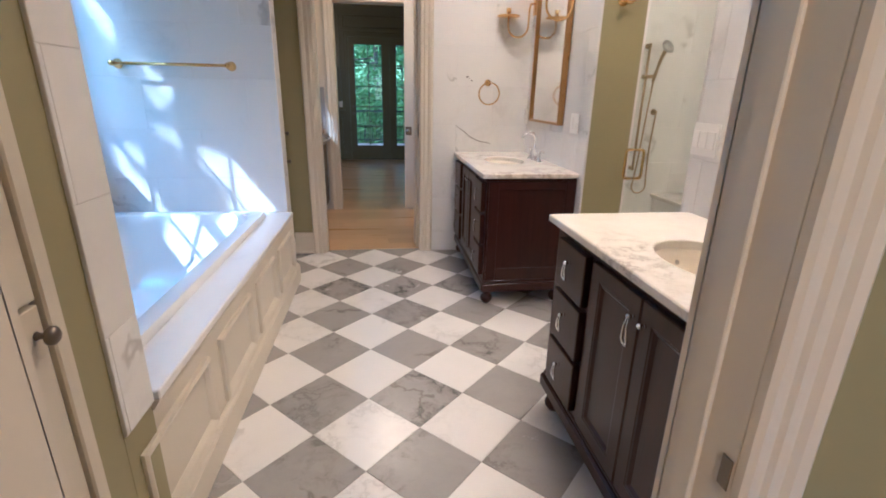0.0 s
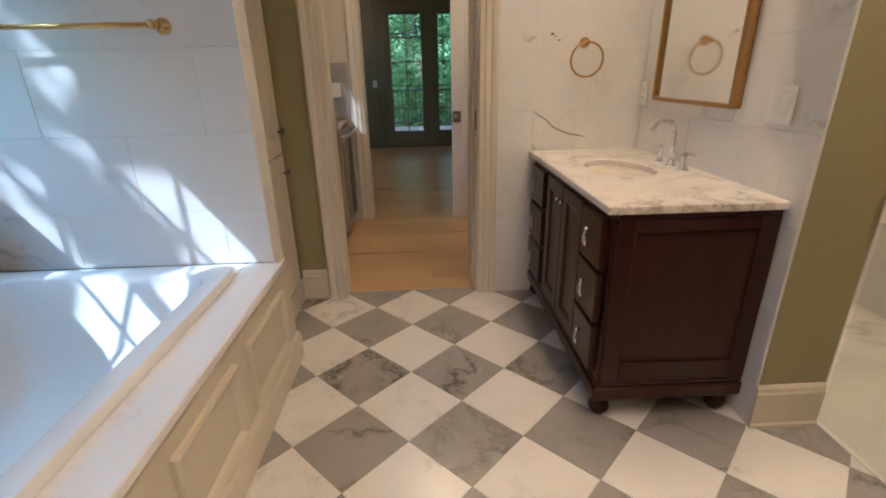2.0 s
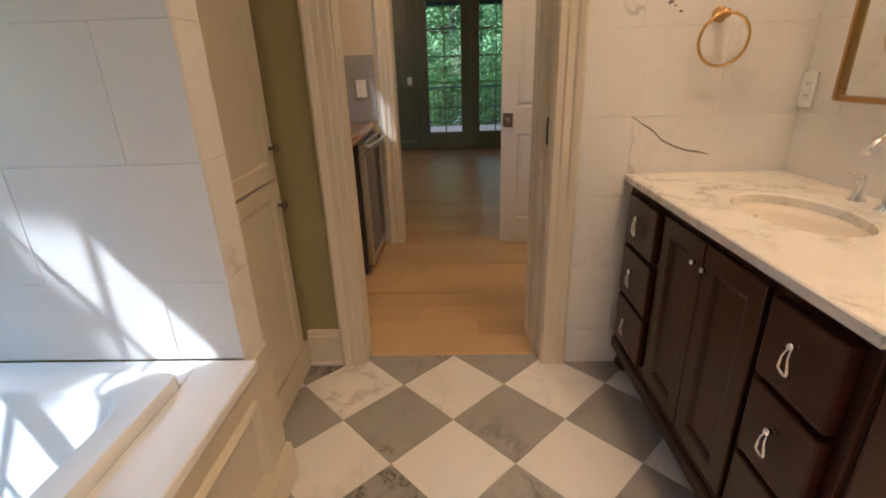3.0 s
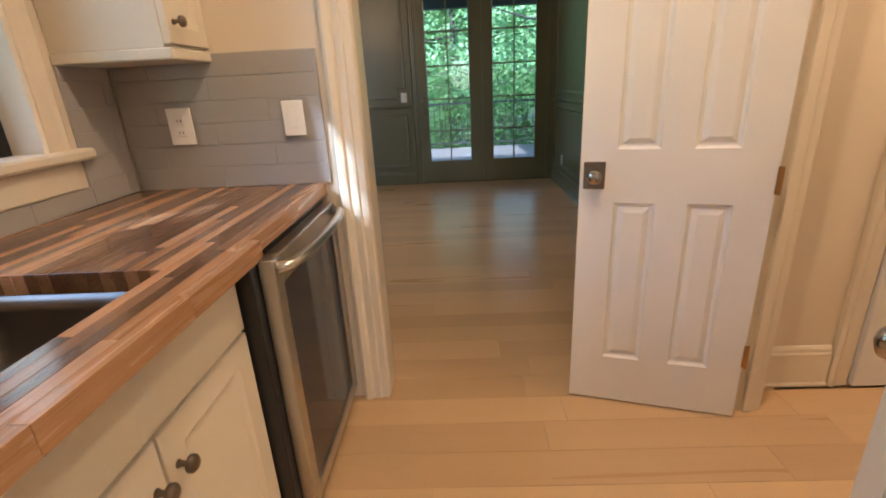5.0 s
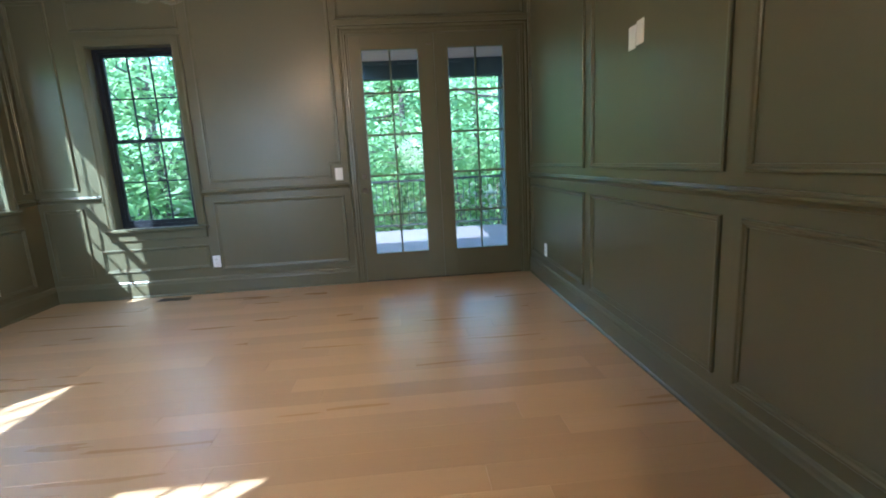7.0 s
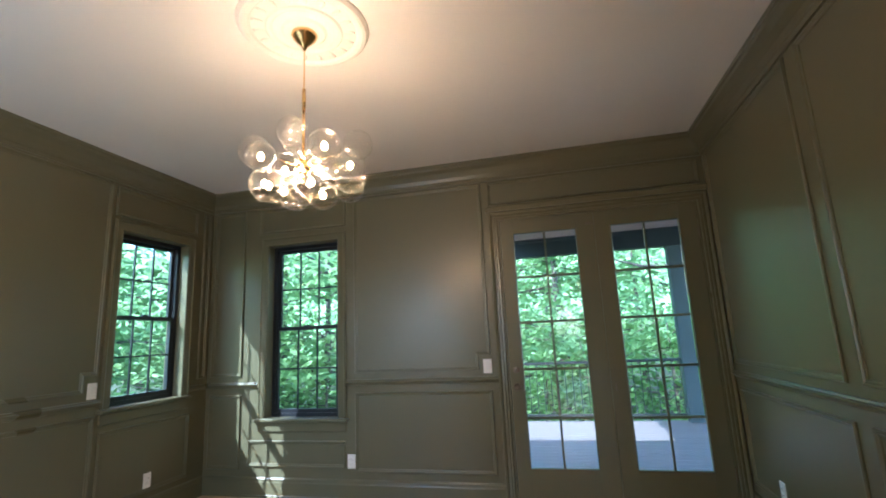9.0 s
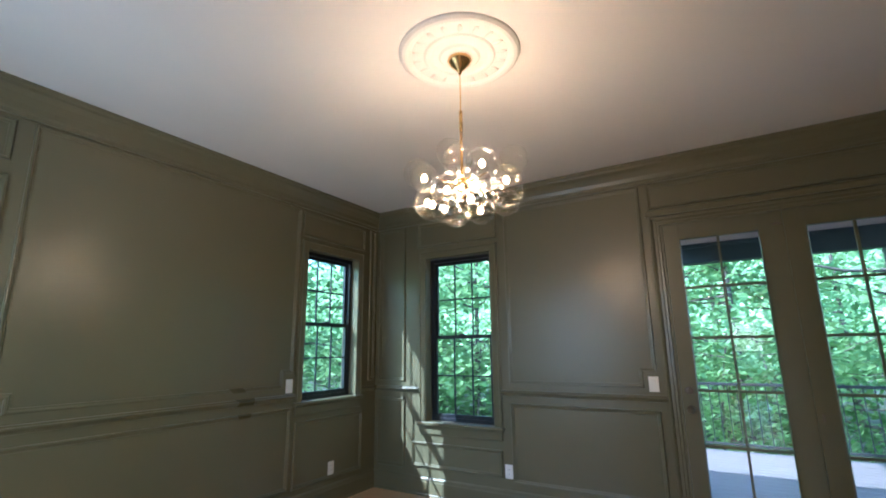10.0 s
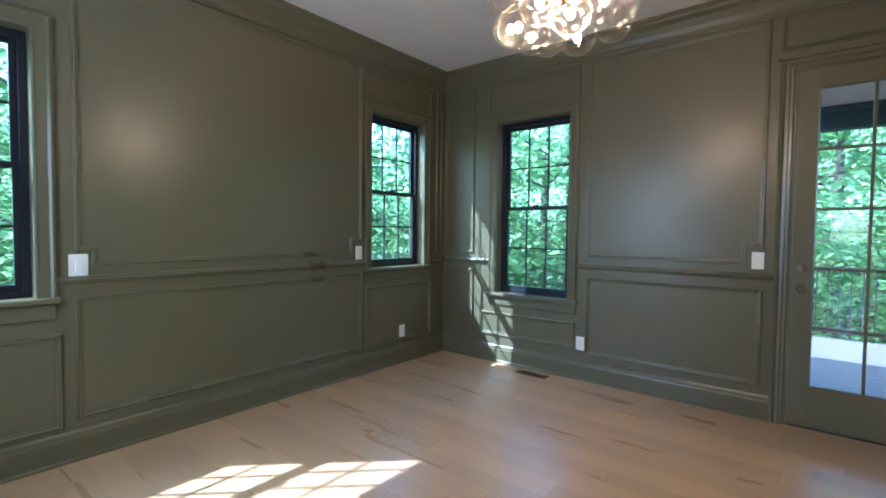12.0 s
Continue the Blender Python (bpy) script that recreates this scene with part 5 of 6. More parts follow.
# baseboards of bathroom, hall and pantry
BASE2 = [(0, 0), (0.022, 0), (0.022, 0.012), (0.016, 0.020), (0.016, 0.150), (0.012, 0.158), (0.012, 0.172), (0.004, 0.184), (0, 0.185)]
for p0, p1, n in (((-0.246, 4.22, 0), (-0.095, 4.22, 0), (0, -1, 0)), ((1.722, 2.97, 0), (1.985, 2.97, 0), (0, -1, 0)), ((1.485, 5.86, 0), (1.83, 5.86, 0), (0, -1, 0)), ((2.74, 5.86, 0), (2.88, 5.86, 0), (0, -1, 0)),
                  ((1.365, 4.56, 0), (1.365, 5.0, 0), (-1, 0, 0)), ((0.992, 0.68, 0), (3.3, 0.68, 0), (0, -1, 0))):
    tagged(part("baseboard", run(BASE2, p0, p1, n), TRIM), "tall cream moulded baseboard", "baseboard", kind="structure")
tagged(part("latch_plate", add_box(bmesh.new(), (0.8115, 4.255, 0.985), (0.8152, 4.285, 1.090), 0.001), DARK), "dark pocket-door latch plate in the jamb", "latch")
tagged(part("strike_plate", add_box(bmesh.new(), (0.9155, 0.684, 0.86), (0.9178, 0.702, 0.905), 0.001), BRONZE), "bronze strike plate in the entrance jamb", "latch")
pd = thing("pocket_door", "cream pocket door slid into its wall", "door")
box("slab", (0.789, 4.395, 0.012), (0.794, 4.435, 2.395), DOORWHITE, pd, 0.001)


# ---- pantry ----
top = thing("butcher_block_counter", "butcher-block counter of brown and blond staves, sunlit", "countertop")
rnd = random.Random(21)
SX0, SX1, SY0, SY1 = -0.66, -0.245, 4.53, 5.02
for r in range(28):
    x0 = -0.84 + r * 0.0259
    x1 = x0 + 0.0259
    # the top steps back above the cooler
    spans = [(4.345, 5.858 if x1 < -0.13 else 5.19)]
    if x1 > SX0 and x0 < SX1:
        spans = [(4.345, SY0), (SY1, 5.858)]
    for s0, s1 in spans:
        y = s0
        first = True
        while y < s1 - 1e-6:
            e = min(s1, y + rnd.uniform(0.28, 0.62) * (rnd.uniform(0.3, 1) if first else 1))
            if s1 - e < 0.08:
                e = s1
            first = False
            box("stave", (x0 + 0.0002, y + 0.0002, 0.893), (x1 - 0.0002, e - 0.0002, 0.937), BUTCHER_EDGE if r > 25 else BUTCHER, top, 0.0008)
            y = e
ps = thing("pantry_sink", "undermount stainless bar sink cut into the wooden counter", "sink")
part("bowl", loops_mesh([rounded(SX0 - 0.02, SX1 + 0.02, SY0 - 0.02, SY1 + 0.02, 0.06, 0.8925), rounded(SX0 + 0.006, SX1 - 0.006, SY0 + 0.006, SY1 - 0.006, 0.06, 0.8925), rounded(SX0 + 0.012, SX1 - 0.012, SY0 + 0.012, SY1 - 0.012, 0.06, 0.86),
                         rounded(SX0 + 0.02, SX1 - 0.02, SY0 + 0.02, SY1 - 0.02, 0.06, 0.73), rounded(SX0 + 0.05, SX1 - 0.05, SY0 + 0.05, SY1 - 0.05, 0.05, 0.705)]), SHADED_STEEL, ps, smooth=True)
part("drain", lathe([(0, 0), (0.04, 0), (0.04, 0.003), (0.02, 0.004), (0, 0.001)], pose(-0.45, 4.78, 0.706)), CHROME, ps, smooth=True)
base = thing("base_cabinet", "cream base cabinet with two doors under the sink", "cabinet")
cb = bmesh.new()
for lo, hi in (((-0.835, 4.345, 0.10), (-0.815, 5.185, 0.892)), ((-0.815, 4.345, 0.10), (-0.212, 4.363, 0.892)), ((-0.815, 5.167, 0.10), (-0.212, 5.185, 0.892)), ((-0.815, 4.363, 0.10), (-0.212, 5.167, 0.12)), ((-0.230, 4.363, 0.84), (-0.212, 5.167, 0.892))):
    add_box(cb, lo, hi)
part("body", cb, CABINET, base)
box("toe_kick", (-0.27, 4.345, 0.0), (-0.25, 5.185, 0.10), CABINET, base, 0)
fd = box("false_drawer", (-0.212, 4.355, 0.715), (-0.190, 5.178, 0.882), CABINET, base, 0.002)
for a, b, ky in ((4.355, 4.811, 4.782), (4.819, 5.178, 4.848)):
    d = shaker("door", -0.190, a, b, 0.115, 0.705, base, CABINET)
    knob_x(-0.189, ky, 0.62, d, BRONZE, 0.017)
cool = thing("beverage_cooler", "stainless beverage cooler with a dark glass door under the counter", "beverage cooler")
box("cabinet_box", (-0.80, 5.188, 0.02), (-0.154, 5.835, 0.884), BLACK, cool, 0.003)
box("toe_grille", (-0.30, 5.22, 0.0), (-0.22, 5.82, 0.06), BLACK, cool, 0.002)
bm = bmesh.new()
x0, x1, y0, y1, z0, z1, r = -0.152, -0.112, 5.225, 5.832, 0.075, 0.872, 0.050
for lo, hi in (((x0, y0, z0), (x1, y0 + r, z1)), ((x0, y1 - r, z0), (x1, y1, z1)), ((x0, y0 + r, z0), (x1, y1 - r, z0 + r)), ((x0, y0 + r, z1 - r - 0.03), (x1, y1 - r, z1))):
    add_box(bm, lo, hi, 0.003)
dr = part("door_frame", bm, STEEL, cool)
box("door_glass", (x0 + 0.01, y0 + r, z0 + r), (x1 - 0.006, y1 - r, z1 - r - 0.03), DARKGLASS, cool, 0.001)
part("door_handle", tube([(-0.112, 5.245, 0.846), (-0.082, 5.270, 0.846), (-0.066, 5.36, 0.846), (-0.060, 5.53, 0.846), (-0.066, 5.70, 0.846), (-0.082, 5.785, 0.846), (-0.112, 5.81, 0.846)], 0.0145, 12), STEEL, cool, "curved steel bar handle", True)
up = thing("wall_cabinet", "cream wall cabinet above the counter's corner", "cabinet")
box("body", (-0.838, 5.630, 1.395), (-0.492, 5.858, 2.45), CABINET, up, 0.002)
d = shaker("door", -0.470, 5.634, 5.855, 1.405, 2.44, up, CABINET, rail=0.05)
knob_x(-0.469, 5.668, 1.465, d, BRONZE, 0.016)
box("light_rail", (-0.838, 5.626, 1.362), (-0.468, 5.858, 1.3948), CABINET, up, 0.004)
plate("light_switch", pose(-0.214, 5.838, 1.170, 0, 0, RN), 0.074, 0.117, "white rocker switch on gray tile", "light switch")
plate("outlet", pose(-0.615, 5.838, 1.16, 0, 0, RN), 0.086, 0.124, "white outlet with a test light on gray tile", "outlet", 1, "outlet")


# ---- doors of pantry and hall ----
def panel_door(name, label, w, h, at, knob=True, hinges=True, faces=((1, 0.0), (-1, 0.035))):
    """A six-panel door in its own frame: x from the free edge to the hinges, front to -y."""
    t = thing(name, label, "door", at=at)
    th = 0.035
    xs = [(0.118, 0.118 + (w - 0.33) / 2), (w - 0.112 - (w - 0.33) / 2, w - 0.112)]
    zs = [(0.205, 0.832), (1.018, h - 0.62), (h - 0.50, h - 0.14)]
    cx = sorted({0.0, w, *[v for p in xs for v in p]})
    cz = sorted({0.008, h, *[v for p in zs for v in p]})
    bm = bmesh.new()
    cache = {}

    def V(x, y, z):
        if (x, y, z) not in cache:
            cache[x, y, z] = bm.verts.new((x, y, z))
        return cache[x, y, z]
    for y in (0.0, th):
        for i in range(len(cx) - 1):
            for j in range(len(cz) - 1):
                a, b, c, d = cx[i], cx[i + 1], cz[j], cz[j + 1]
                if not any(p[0] == a and p[1] == b for p in xs) or not any(q[0] == c and q[1] == d for q in zs):
                    bm.faces.new([V(a, y, c), V(b, y, c), V(b, y, d), V(a, y, d)])
    for a, b in ((0.0, None), (w, None)):
        for j in range(len(cz) - 1):
            bm.faces.new([V(a, 0.0, cz[j]), V(a, th, cz[j]), V(a, th, cz[j + 1]), V(a, 0.0, cz[j + 1])])
    for z in (cz[0], cz[-1]):
        for i in range(len(cx) - 1):
            bm.faces.new([V(cx[i], 0.0, z), V(cx[i + 1], 0.0, z), V(cx[i + 1], th, z), V(cx[i], th, z)])
    bmesh.ops.recalc_face_normals(bm, faces=bm.faces)
    part("slab", bm, DOORWHITE, t)
    for p in xs:
        for q in zs:
            for y, s in ((0.0, 1), (th, -1)):
                bm = bmesh.new()
                rings = []
                for i, dy in ((0, 0), (0.008, 0.009), (0.016, 0.011), (0.036, 0.002), (0.04, 0.002)):
                    rings.append([(p[0] + i, y + s * dy, q[0] + i), (p[1] - i, y + s * dy, q[0] + i), (p[1] - i, y + s * dy, q[1] - i), (p[0] + i, y + s * dy, q[1] - i)])
                part("raised_panel", loops_mesh(rings, True, bm), DOORWHITE, t)
    if knob:
        for s, y in faces:
            pl = part("lock_plate", add_box(bmesh.new(), (0.012, y - 0.006 if s > 0 else y, 0.880), (0.084, y if s > 0 else y + 0.006, 0.976), 0.003, 2), BRONZE, t, "square dark bronze plate")
            part("knob", lathe([(0, 0), (0.022, 0), (0.022, 0.008), (0.011, 0.014), (0.011, 0.024), (0.023, 0.034), (0.026, 0.045), (0.019, 0.055), (0, 0.057)], pose(0.049, y - s * 0.005, 0.929, 90 * s)), NICKEL, pl, "polished dark nickel knob", True)
    if hinges:
        for z in (0.27, 0.915, 1.60, 2.22):
            if z < h:
                part("hinge", tube([(w + 0.006, -0.006, z - 0.045), (w + 0.006, -0.006, z + 0.045)], 0.006, 8), OLDBRASS, t, "brass hinge")
                part("hinge_leaf", add_box(bmesh.new(), (w - 0.004, -0.0025, z - 0.045), (w + 0.014, 0.0, z + 0.045), 0.001), OLDBRASS, t)
    return t


ang = math.degrees(math.atan2(5.664 - 5.826, 1.358 - 0.775))
panel_door("door_3", "white six-panel door with a square bronze lock plate, standing open", 0.602, 2.395, pose(0.775, 5.826, 0.0, 0, 0, ang))
panel_door("door_4", "white six-panel hall door, shut", 0.722, 2.395, pose(1.924, 5.825, 0.0), True, False)

panel_door("door_5", "white panelled door folded back against the pantry wall", 0.53, 2.395, pose(0.822, 4.612, 0.0), True, False, ((-1, 0.035),))

# ---- green room ----
for at, nm, lab, kind in ((pose(-0.308, YB, 1.125, 0, 0, RN), "light_switch", "white rocker switch set in a notch of the panel moulding", "rocker"), (pose(-1.600, YB, 0.325, 0, 0, RN), "outlet", "white outlet low on the green wall", "outlet"),
                          (pose(XL, 9.230, 1.110, 0, 0, RW), "light_switch", "white switch beside the corner window", "rocker"), (pose(XL, 9.790, 0.315, 0, 0, RW), "outlet", "white outlet under the corner window", "outlet"),
                          (pose(XL, 6.740, 0.300, 0, 0, RW), "outlet", "white outlet under the west window", "outlet"), (pose(XR, 9.900, 0.325, 0, 0, RE), "outlet", "white outlet low on the panelled wall", "outlet"),
                          (pose(XR, 6.672, 0.335, 0, 0, RE), "outlet", "white outlet near the doorway", "outlet"), (pose(XR, 8.275, 1.790, 0, 0, RE), "blank_plate", "white blank cover plate high on the wall", "blank"),
                          (pose(XR, 8.190, 1.800, 0, 0, RE), "blank_plate", "white blank cover plate beside its twin", "blank")):
    plate(nm, at, 0.075, 0.12, lab, "outlet" if kind == "outlet" else "light switch" if kind == "rocker" else "wall plate", 1, kind)
plate("light_switch", pose(XL, 7.205, 1.100, 0, 0, RW), 0.090, 0.122, "white switch in a moulding notch beside the west window", "light switch", 1)

vent = thing("floor_vent", "brown slotted metal floor vent", "floor vent")
box("frame", (-2.14, 10.235, 0.0), (-1.84, 10.335, 0.004), BRONZE, vent, 0.001)
for k in range(14):
    x = -2.125 + k * 0.020
    box("slat", (x, 10.245, 0.004), (x + 0.009, 10.325, 0.0065), BRONZE, vent, 0.0005)

ch = thing("chandelier", "brass bubble chandelier of clear glass globes, lit", "chandelier")
CX, CY = -0.815, 8.235
med = tagged(part("ceiling_medallion", lathe([(0, -0.030), (0.055, -0.030), (0.075, -0.026), (0.10, -0.026), (0.115, -0.016), (0.155, -0.014), (0.17, -0.022), (0.185, -0.022), (0.195, -0.014), (0.262, -0.012), (0.275, -0.022), (0.295, -0.026), (0.312, -0.022), (0.326, -0.010), (0.330, 0), (0, 0)], pose(CX, CY, ZC), 64), CEIL), "round white plaster ceiling medallion", "medallion")
for k in range(18):
    a = 2 * math.pi * k / 18
    part("leaf_relief", lathe([(0, -0.010), (0.014, -0.006), (0.018, 0.0), (0, 0.0)], Matrix.Translation((CX + 0.228 * math.cos(a), CY + 0.228 * math.sin(a), ZC - 0.012)) @ Matrix.Rotation(a, 4, "Z") @ Matrix.Diagonal((1.7, 0.8, 0.55, 1)), 12), CEIL, med, smooth=True)
part("canopy", lathe([(0, -0.125), (0.008, -0.12), (0.012, -0.105), (0.030, -0.085), (0.058, -0.055), (0.066, -0.040), (0.064, -0.031), (0, -0.031)], pose(CX, CY, ZC)), BRASS, ch, smooth=True)
part("rod", tube([(CX, CY, 2.875), (CX, CY, 2.652)], 0.0035, 8), BRASS, ch)
part("sleeve", tube([(CX, CY, 2.652), (CX, CY, 2.536)], 0.010, 10), BRASS, ch, smooth=True)
part("stem", tube([(CX, CY, 2.536), (CX, CY, 2.171)], 0.008, 10), BRASS, ch, smooth=True)
part("hub", lathe([(0, -0.045), (0.03, -0.03), (0.042, 0), (0.03, 0.03), (0, 0.045)], pose(CX, CY, 2.238)), BRASS, ch, smooth=True)
rg = random.Random(8)
G = [(-0.08, 0.02, 0.205), (-0.315, 0.06, 0.145), (0.245, 0.10, 0.115), (0.145, -0.06, 0.060), (-0.18, -0.08, 0.045), (0.24, 0.02, -0.085), (-0.12, -0.10, -0.115), (0.10, -0.10, -0.125), (0.01, -0.17, -0.085), (-0.04, 0.0, -0.140),
     (0.21, 0.08, 0.005), (-0.24, 0.04, -0.045), (0.00, 0.16, 0.10), (-0.14, 0.20, -0.02), (0.15, 0.20, -0.07), (0.0, 0.20, -0.09), (0.12, 0.12, -0.02), (-0.18, 0.12, -0.07), (0.02, -0.08, 0.10)]
lit = {3, 4, 6, 7, 8, 10, 11, 15, 17}
for k, (dx, dy, dz) in enumerate(G):
    c = Vector((CX + dx, CY + dy, 2.243 + dz))
    bm = bmesh.new()
    bmesh.ops.create_uvsphere(bm, u_segments=28, v_segments=18, radius=rg.uniform(0.074, 0.084))
    bm.transform(Matrix.Translation(c))
    gl = part("globe", bm, GLOBE, ch, smooth=True)
    gl.visible_shadow = False
    part("globe_arm", tube([(CX, CY, 2.238), Vector((CX, CY, 2.238)).lerp(c, 0.50)], 0.0028, 6), BRASS, ch)
    if k in lit:
        part("bulb", lathe([(0, -0.020), (0.010, -0.017), (0.016, -0.005), (0.015, 0.006), (0.008, 0.018), (0, 0.020)], Matrix.Translation(c)), BULB, ch, "lit bulb", True)
for k, (dx, dy, dz) in enumerate(((0.06, 0.03, 0.03), (-0.07, -0.02, 0.04), (0.02, 0.09, -0.04), (0.02, -0.05, -0.06))):
    lamp("chandelier_lamp", "POINT", (CX + dx, CY + dy, 2.243 + dz), CHANDELIER, (1.0, 0.58, 0.28), 0.018)



# ---- tiles, planks and other small pieces ----
def cut_rect(rect, hole):
    """A rectangle less a hole, as rectangles."""
    a0, a1, z0, z1 = rect
    b0, b1, c0, c1 = hole
    if b0 >= a1 or b1 <= a0 or c0 >= z1 or c1 <= z0:
        return [rect]
    out = []
    if a0 < b0:
        out.append((a0, b0, z0, z1))
    if b1 < a1:
        out.append((b1, a1, z0, z1))
    m0, m1 = max(a0, b0), min(a1, b1)
    if z0 < c0:
        out.append((m0, m1, z0, c0))
    if c1 < z1:
        out.append((m0, m1, c1, z1))
    return out


def clad(parent, o, d, n, a0, a1, z0, z1, tw, th, material, grout, zref=0.0, aref=0.0, holes=(), thick=0.010, gap=0.0011, bond=0.5, name="tile", bev=0.0012):
    """Single tiles in running bond on a wall face, over a bed of grout."""
    o, d, n = Vector(o), Vector(d), Vector(n)
    rects = [(a0, a1, z0, z1)]
    for h in holes:
        rects = [q for r in rects for q in cut_rect(r, h)]
    bm = bmesh.new()
    for r in rects:
        p, q = o + d * r[0] + n * 0.0004, o + d * r[1] + n * (thick * 0.8)
        add_box(bm, (min(p.x, q.x), min(p.y, q.y), r[2]), (max(p.x, q.x), max(p.y, q.y), r[3]))
    part("grout", bm, grout, parent)
    row = math.floor((z0 - zref) / th)
    while zref + row * th < z1:
        s = aref + (row % 2) * bond * tw
        k = math.floor((a0 - s) / tw)
        while s + k * tw < a1:
            r = (max(a0, s + k * tw), min(a1, s + (k + 1) * tw), max(z0, zref + row * th), min(z1, zref + (row + 1) * th))
            k += 1
            rr = [r]
            for h in holes:
                rr = [q for x in rr for q in cut_rect(x, h)]
            for x in rr:
                if x[1] - x[0] < 0.012 or x[3] - x[2] < 0.012:
                    continue
                p, q = o + d * (x[0] + gap / 2) + n * 0.001, o + d * (x[1] - gap / 2) + n * thick
                box(name, (min(p.x, q.x), min(p.y, q.y), x[2] + gap / 2), (max(p.x, q.x), max(p.y, q.y), x[3] - gap / 2), material, parent, bev)
        row += 1


TW, TH, ZR = 0.61, 0.305, 0.175
clad(bath_north, (0, 4.22, 0), (1, 0, 0), (0, -1, 0), 0.928, 1.731, 0.0, ZB, TW, TH, MARBLE, GROUT_GRAY, ZR, 1.12)
clad(vanity_wall, (1.732, 0, 0), (0, 1, 0), (-1, 0, 0), 2.972, 4.209, 0.0, ZB, TW, TH, MARBLE, GROUT_GRAY, ZR, 3.1)
clad(vanity_wall_b, (1.792, 0, 0), (0, 1, 0), (-1, 0, 0), 0.832, 2.083, 0.0, ZB, TW, TH, MARBLE, GROUT_GRAY, ZR, 1.4)
clad(vanity_wall_b, (0, 2.085, 0), (1, 0, 0), (0, 1, 0), 1.782, 1.985, 0.0, ZB, TW, TH, MARBLE, GROUT_GRAY, ZR, 1.4)
clad(wing_far, (0, 3.462, 0), (1, 0, 0), (0, -1, 0), -1.268, -0.137, 0.553, ZB, TW, TH, MARBLE, GROUT_GRAY, ZR, -0.62)
clad(wing_far, (-0.147, 0, 0), (0, 1, 0), (1, 0, 0), 3.463, 3.575, 0.522, ZB, TW, TH, MARBLE, GROUT_GRAY, ZR, 3.1)
clad(wing_near, (-0.125, 0, 0), (0, 1, 0), (1, 0, 0), 1.2905, 1.4295, 0.522, ZB, TW, TH, MARBLE, GROUT_GRAY, ZR, 1.0)
clad(wing_near, (0, 1.43, 0), (1, 0, 0), (0, 1, 0), -1.268, -0.127, 0.553, ZB, TW, TH, MARBLE, GROUT_GRAY, ZR, -0.8)
clad(bath_west, (-1.28, 0, 0), (0, 1, 0), (1, 0, 0), 1.441, 3.450, 0.553, ZB, TW, TH, MARBLE, GROUT_GRAY, ZR, 1.7, [(2.20, 3.36, 1.02, 2.36)])
clad(bath_north, (0, 4.22, 0), (1, 0, 0), (0, -1, 0), 1.986, 3.35, 0.0, ZB, TW, TH, MARBLE, GROUT_GRAY, ZR, 2.2)
clad(shower_east, (3.35, 0, 0), (0, 1, 0), (-1, 0, 0), 1.6, 4.21, 0.0, ZB, TW, TH, MARBLE, GROUT_GRAY, ZR, 1.9)
clad(vanity_wall, (1.985, 0, 0), (0, 1, 0), (1, 0, 0), 2.972, 4.209, 0.0, ZB, TW, TH, MARBLE, GROUT_GRAY, ZR, 3.1)
tagged(box("floor_shower", (1.99, 1.2, -0.0024), (3.345, 4.21, 0.003), MARBLE_FLOOR, None, 0), "white marble shower floor", "floor", kind="structure")
# a dark vein that runs through the end wall's marble
vr = random.Random(4)
bm = bmesh.new()
vp = [(1.115, 1.090), (1.155, 1.062), (1.20, 1.035), (1.235, 1.000), (1.285, 0.975), (1.335, 0.958), (1.38, 0.952), (1.425, 0.940)]
up_, dn_ = [], []
for i, (x, z) in enumerate(vp):
    w = (0.0022, 0.004, 0.005, 0.0055, 0.0045, 0.004, 0.003, 0.0012)[i] * vr.uniform(0.8, 1.2)
    up_.append(bm.verts.new((x, 4.2095, z + w))), dn_.append(bm.verts.new((x + 0.002, 4.2095, z - w)))
for i in range(len(vp) - 1):
    bm.faces.new((dn_[i], dn_[i + 1], up_[i + 1], up_[i]))
for x, z, r in ((1.205, 1.470, 0.011), (1.222, 1.458, 0.006), (1.243, 1.440, 0.007)):
    fleck = [bm.verts.new((x + r * math.cos(k * 1.047) * vr.uniform(0.7, 1.2), 4.2094, z + 0.8 * r * math.sin(k * 1.047) * vr.uniform(0.6, 1.2))) for k in range(6)]
    bm.faces.new(fleck)
part("vein", bm, mat_plain("dark_vein", (0.17, 0.155, 0.145, 1), 0.35), bath_north)

# gray backsplash of the pantry
clad(wall_south, (0, 5.86, 0), (1, 0, 0), (0, -1, 0), -0.828, -0.116, 0.9375, 1.390, 0.40, 0.0757, GRAYTILE, TILE_GROUT, 0.9375, -0.9, gap=0.0024)
clad(pantry_west, (-0.84, 0, 0), (0, 1, 0), (1, 0, 0), 4.345, 5.849, 0.9375, 1.390, 0.40, 0.0757, GRAYTILE, TILE_GROUT, 0.9375, 4.2, [(4.56, 5.63, 1.0, 1.5)], gap=0.0024)


# marble floor: squares on the diagonal, white columns and gray columns in turn
def clip(poly, axis, value, keep_low):
    out = []
    for i, p in enumerate(poly):
        q = poly[(i + 1) % len(poly)]
        a, b = p[axis] - value, q[axis] - value
        if not keep_low:
            a, b = -a, -b
        if a <= 0:
            out.append(p)
        if a * b < 0:
            t = a / (a - b)
            out.append(tuple(p[k] + (q[k] - p[k]) * t for k in range(2)))
    return out


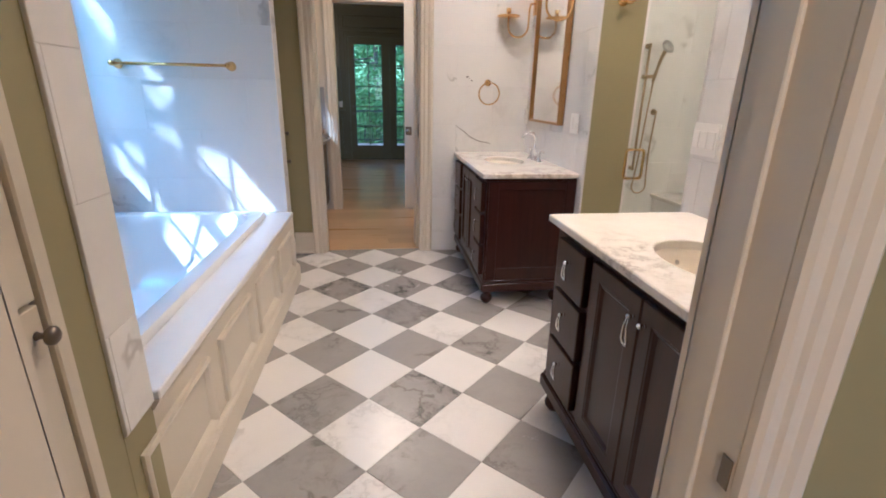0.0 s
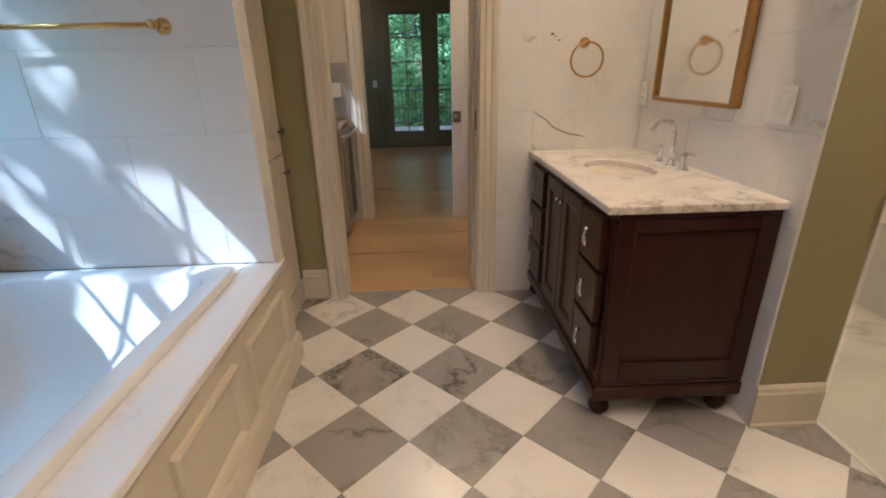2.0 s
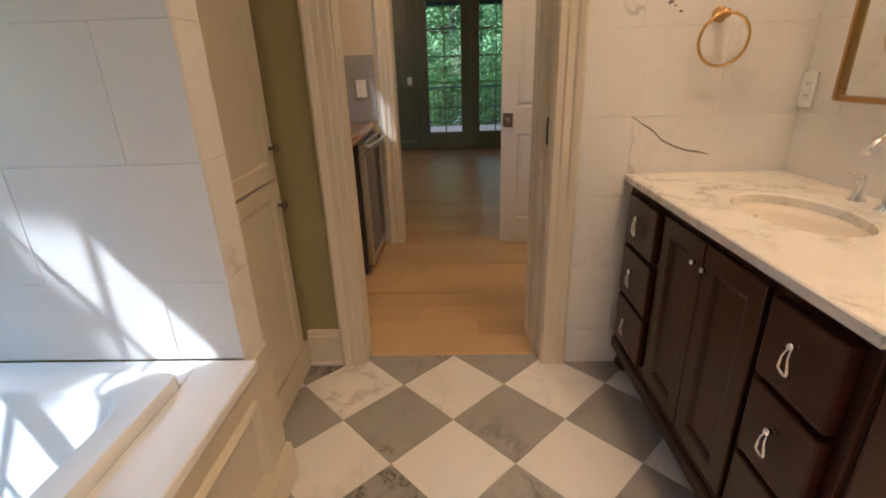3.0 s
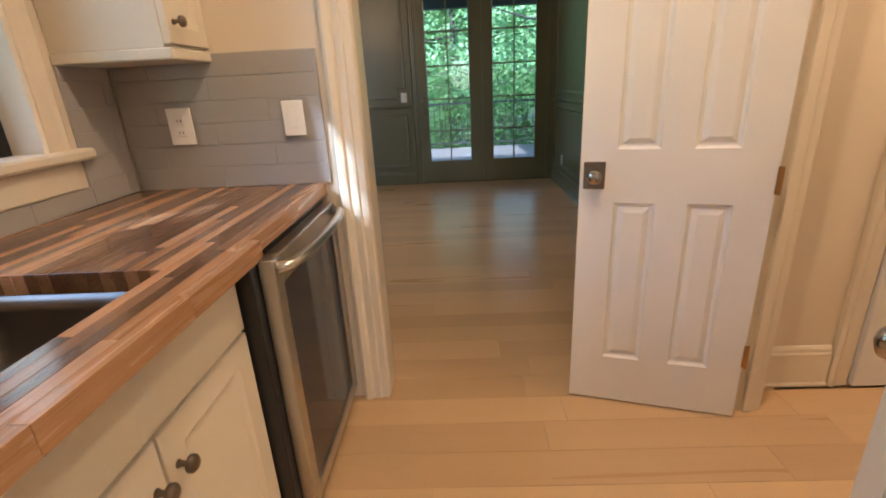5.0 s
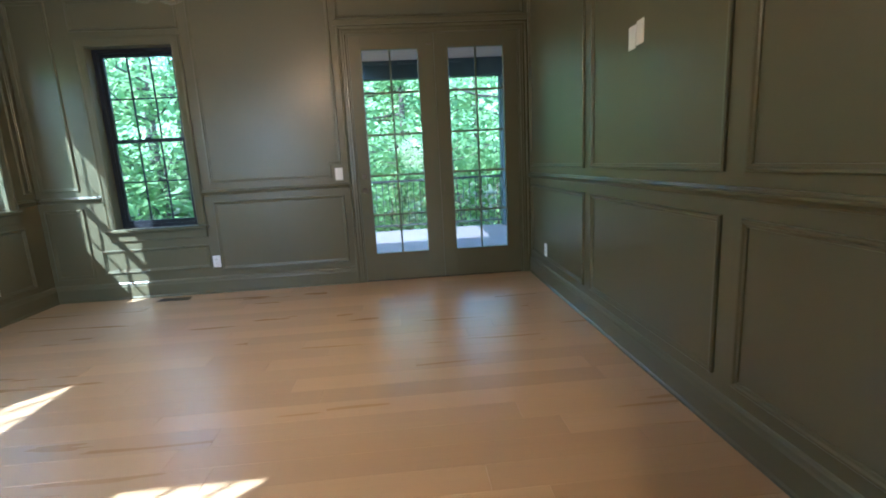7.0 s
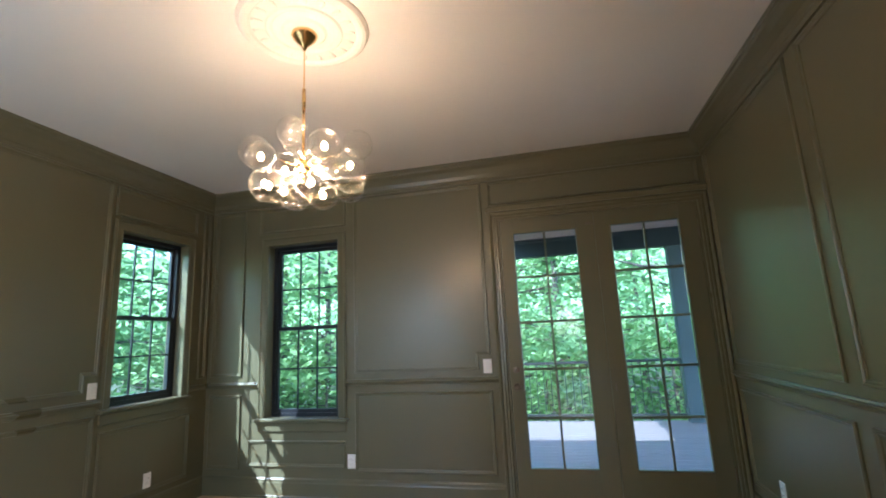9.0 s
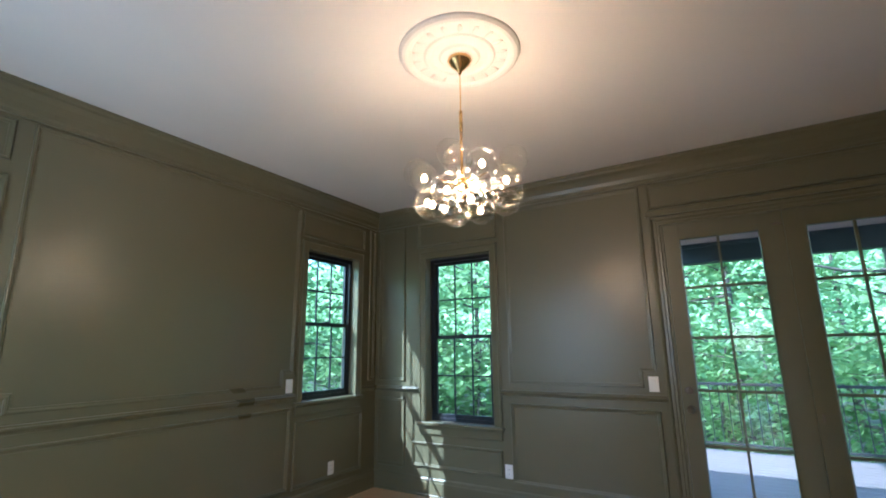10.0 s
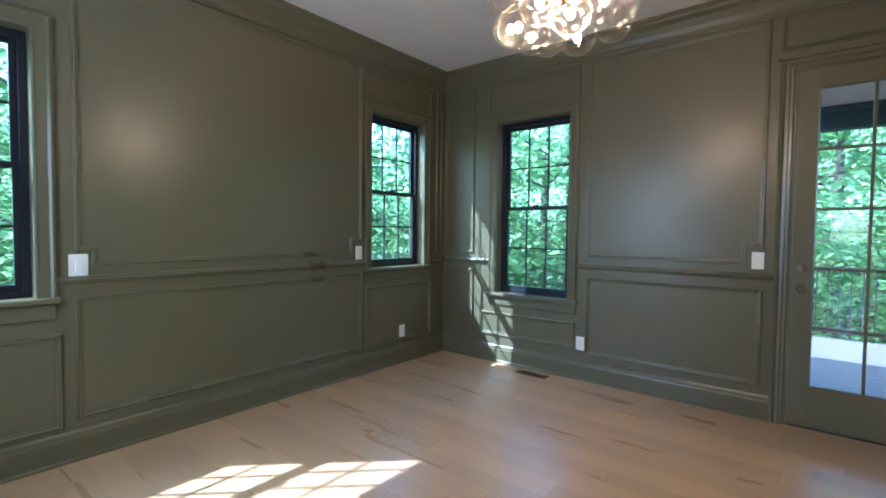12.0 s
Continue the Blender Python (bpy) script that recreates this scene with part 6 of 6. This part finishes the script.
def flat_piece(name, poly, z0, z1, bev, material, parent):
    c = Vector((sum(p[0] for p in poly) / len(poly), sum(p[1] for p in poly) / len(poly)))
    bm = bmesh.new()
    n = len(poly)

    def shrink(p):
        v = Vector(p) - c
        return c + v * max(0.0, 1 - bev * 1.5 / max(v.length, 1e-4))
    rings = [[bm.verts.new((p[0], p[1], z)) for p in pts] for z, pts in ((z0, poly), (z1 - bev, poly), (z1, [shrink(p) for p in poly]))]
    for a, b in zip(rings, rings[1:]):
        for k in range(n):
            bm.faces.new((a[k], a[(k + 1) % n], b[(k + 1) % n], b[k]))
    bm.faces.new(rings[-1])
    return part(name, bm, material, parent)


D2 = 0.217
for i in range(-4, 9):
    for j in range(-14, 6):
        if (i + j) % 2 == 0:
            continue
        cx, cy = 0.422 + i * D2, 3.404 + j * D2
        h = D2 - 0.0014
        poly = [(cx - h, cy), (cx, cy - h), (cx + h, cy), (cx, cy + h)]
        for axis, value, low_side in ((0, -0.262, False), (0, 1.989, True), (1, 0.705, False), (1, 4.277, True)):
            poly = clip(poly, axis, value, low_side) if len(poly) > 2 else poly
        if len(poly) > 2 and max(p[0] for p in poly) - min(p[0] for p in poly) > 0.01:
            flat_piece("tile", poly, -0.002, 0.0, 0.0008, MARBLE_FLOOR if i % 2 == 0 else MARBLE_GRAY, floor_tile)

# oak planks along x
pr = random.Random(33)
PW = 0.1525
y = 4.297
while y < YB - 0.002:
    y1 = min(y + PW, YB - 0.001)
    spans = [(-0.83, 2.87)] if y1 < 5.95 else [(XL + 0.001, XR - 0.001)] if y > 5.99 else [(XL + 0.001, XR - 0.001)]
    for a0, a1 in spans:
        x = a0
        first = True
        while x < a1 - 1e-6:
            e = min(a1, x + pr.uniform(0.75, 1.9) * (pr.uniform(0.25, 1) if first else 1))
            if a1 - e < 0.25:
                e = a1
            first = False
            box("plank", (x + 0.0004, y + 0.0004, -0.0115), (e - 0.0004, y1 - 0.0004, 0.0), OAK, floor_pantry if y1 < 5.95 else floor_wood, 0.0005)
            x = e
    y += PW
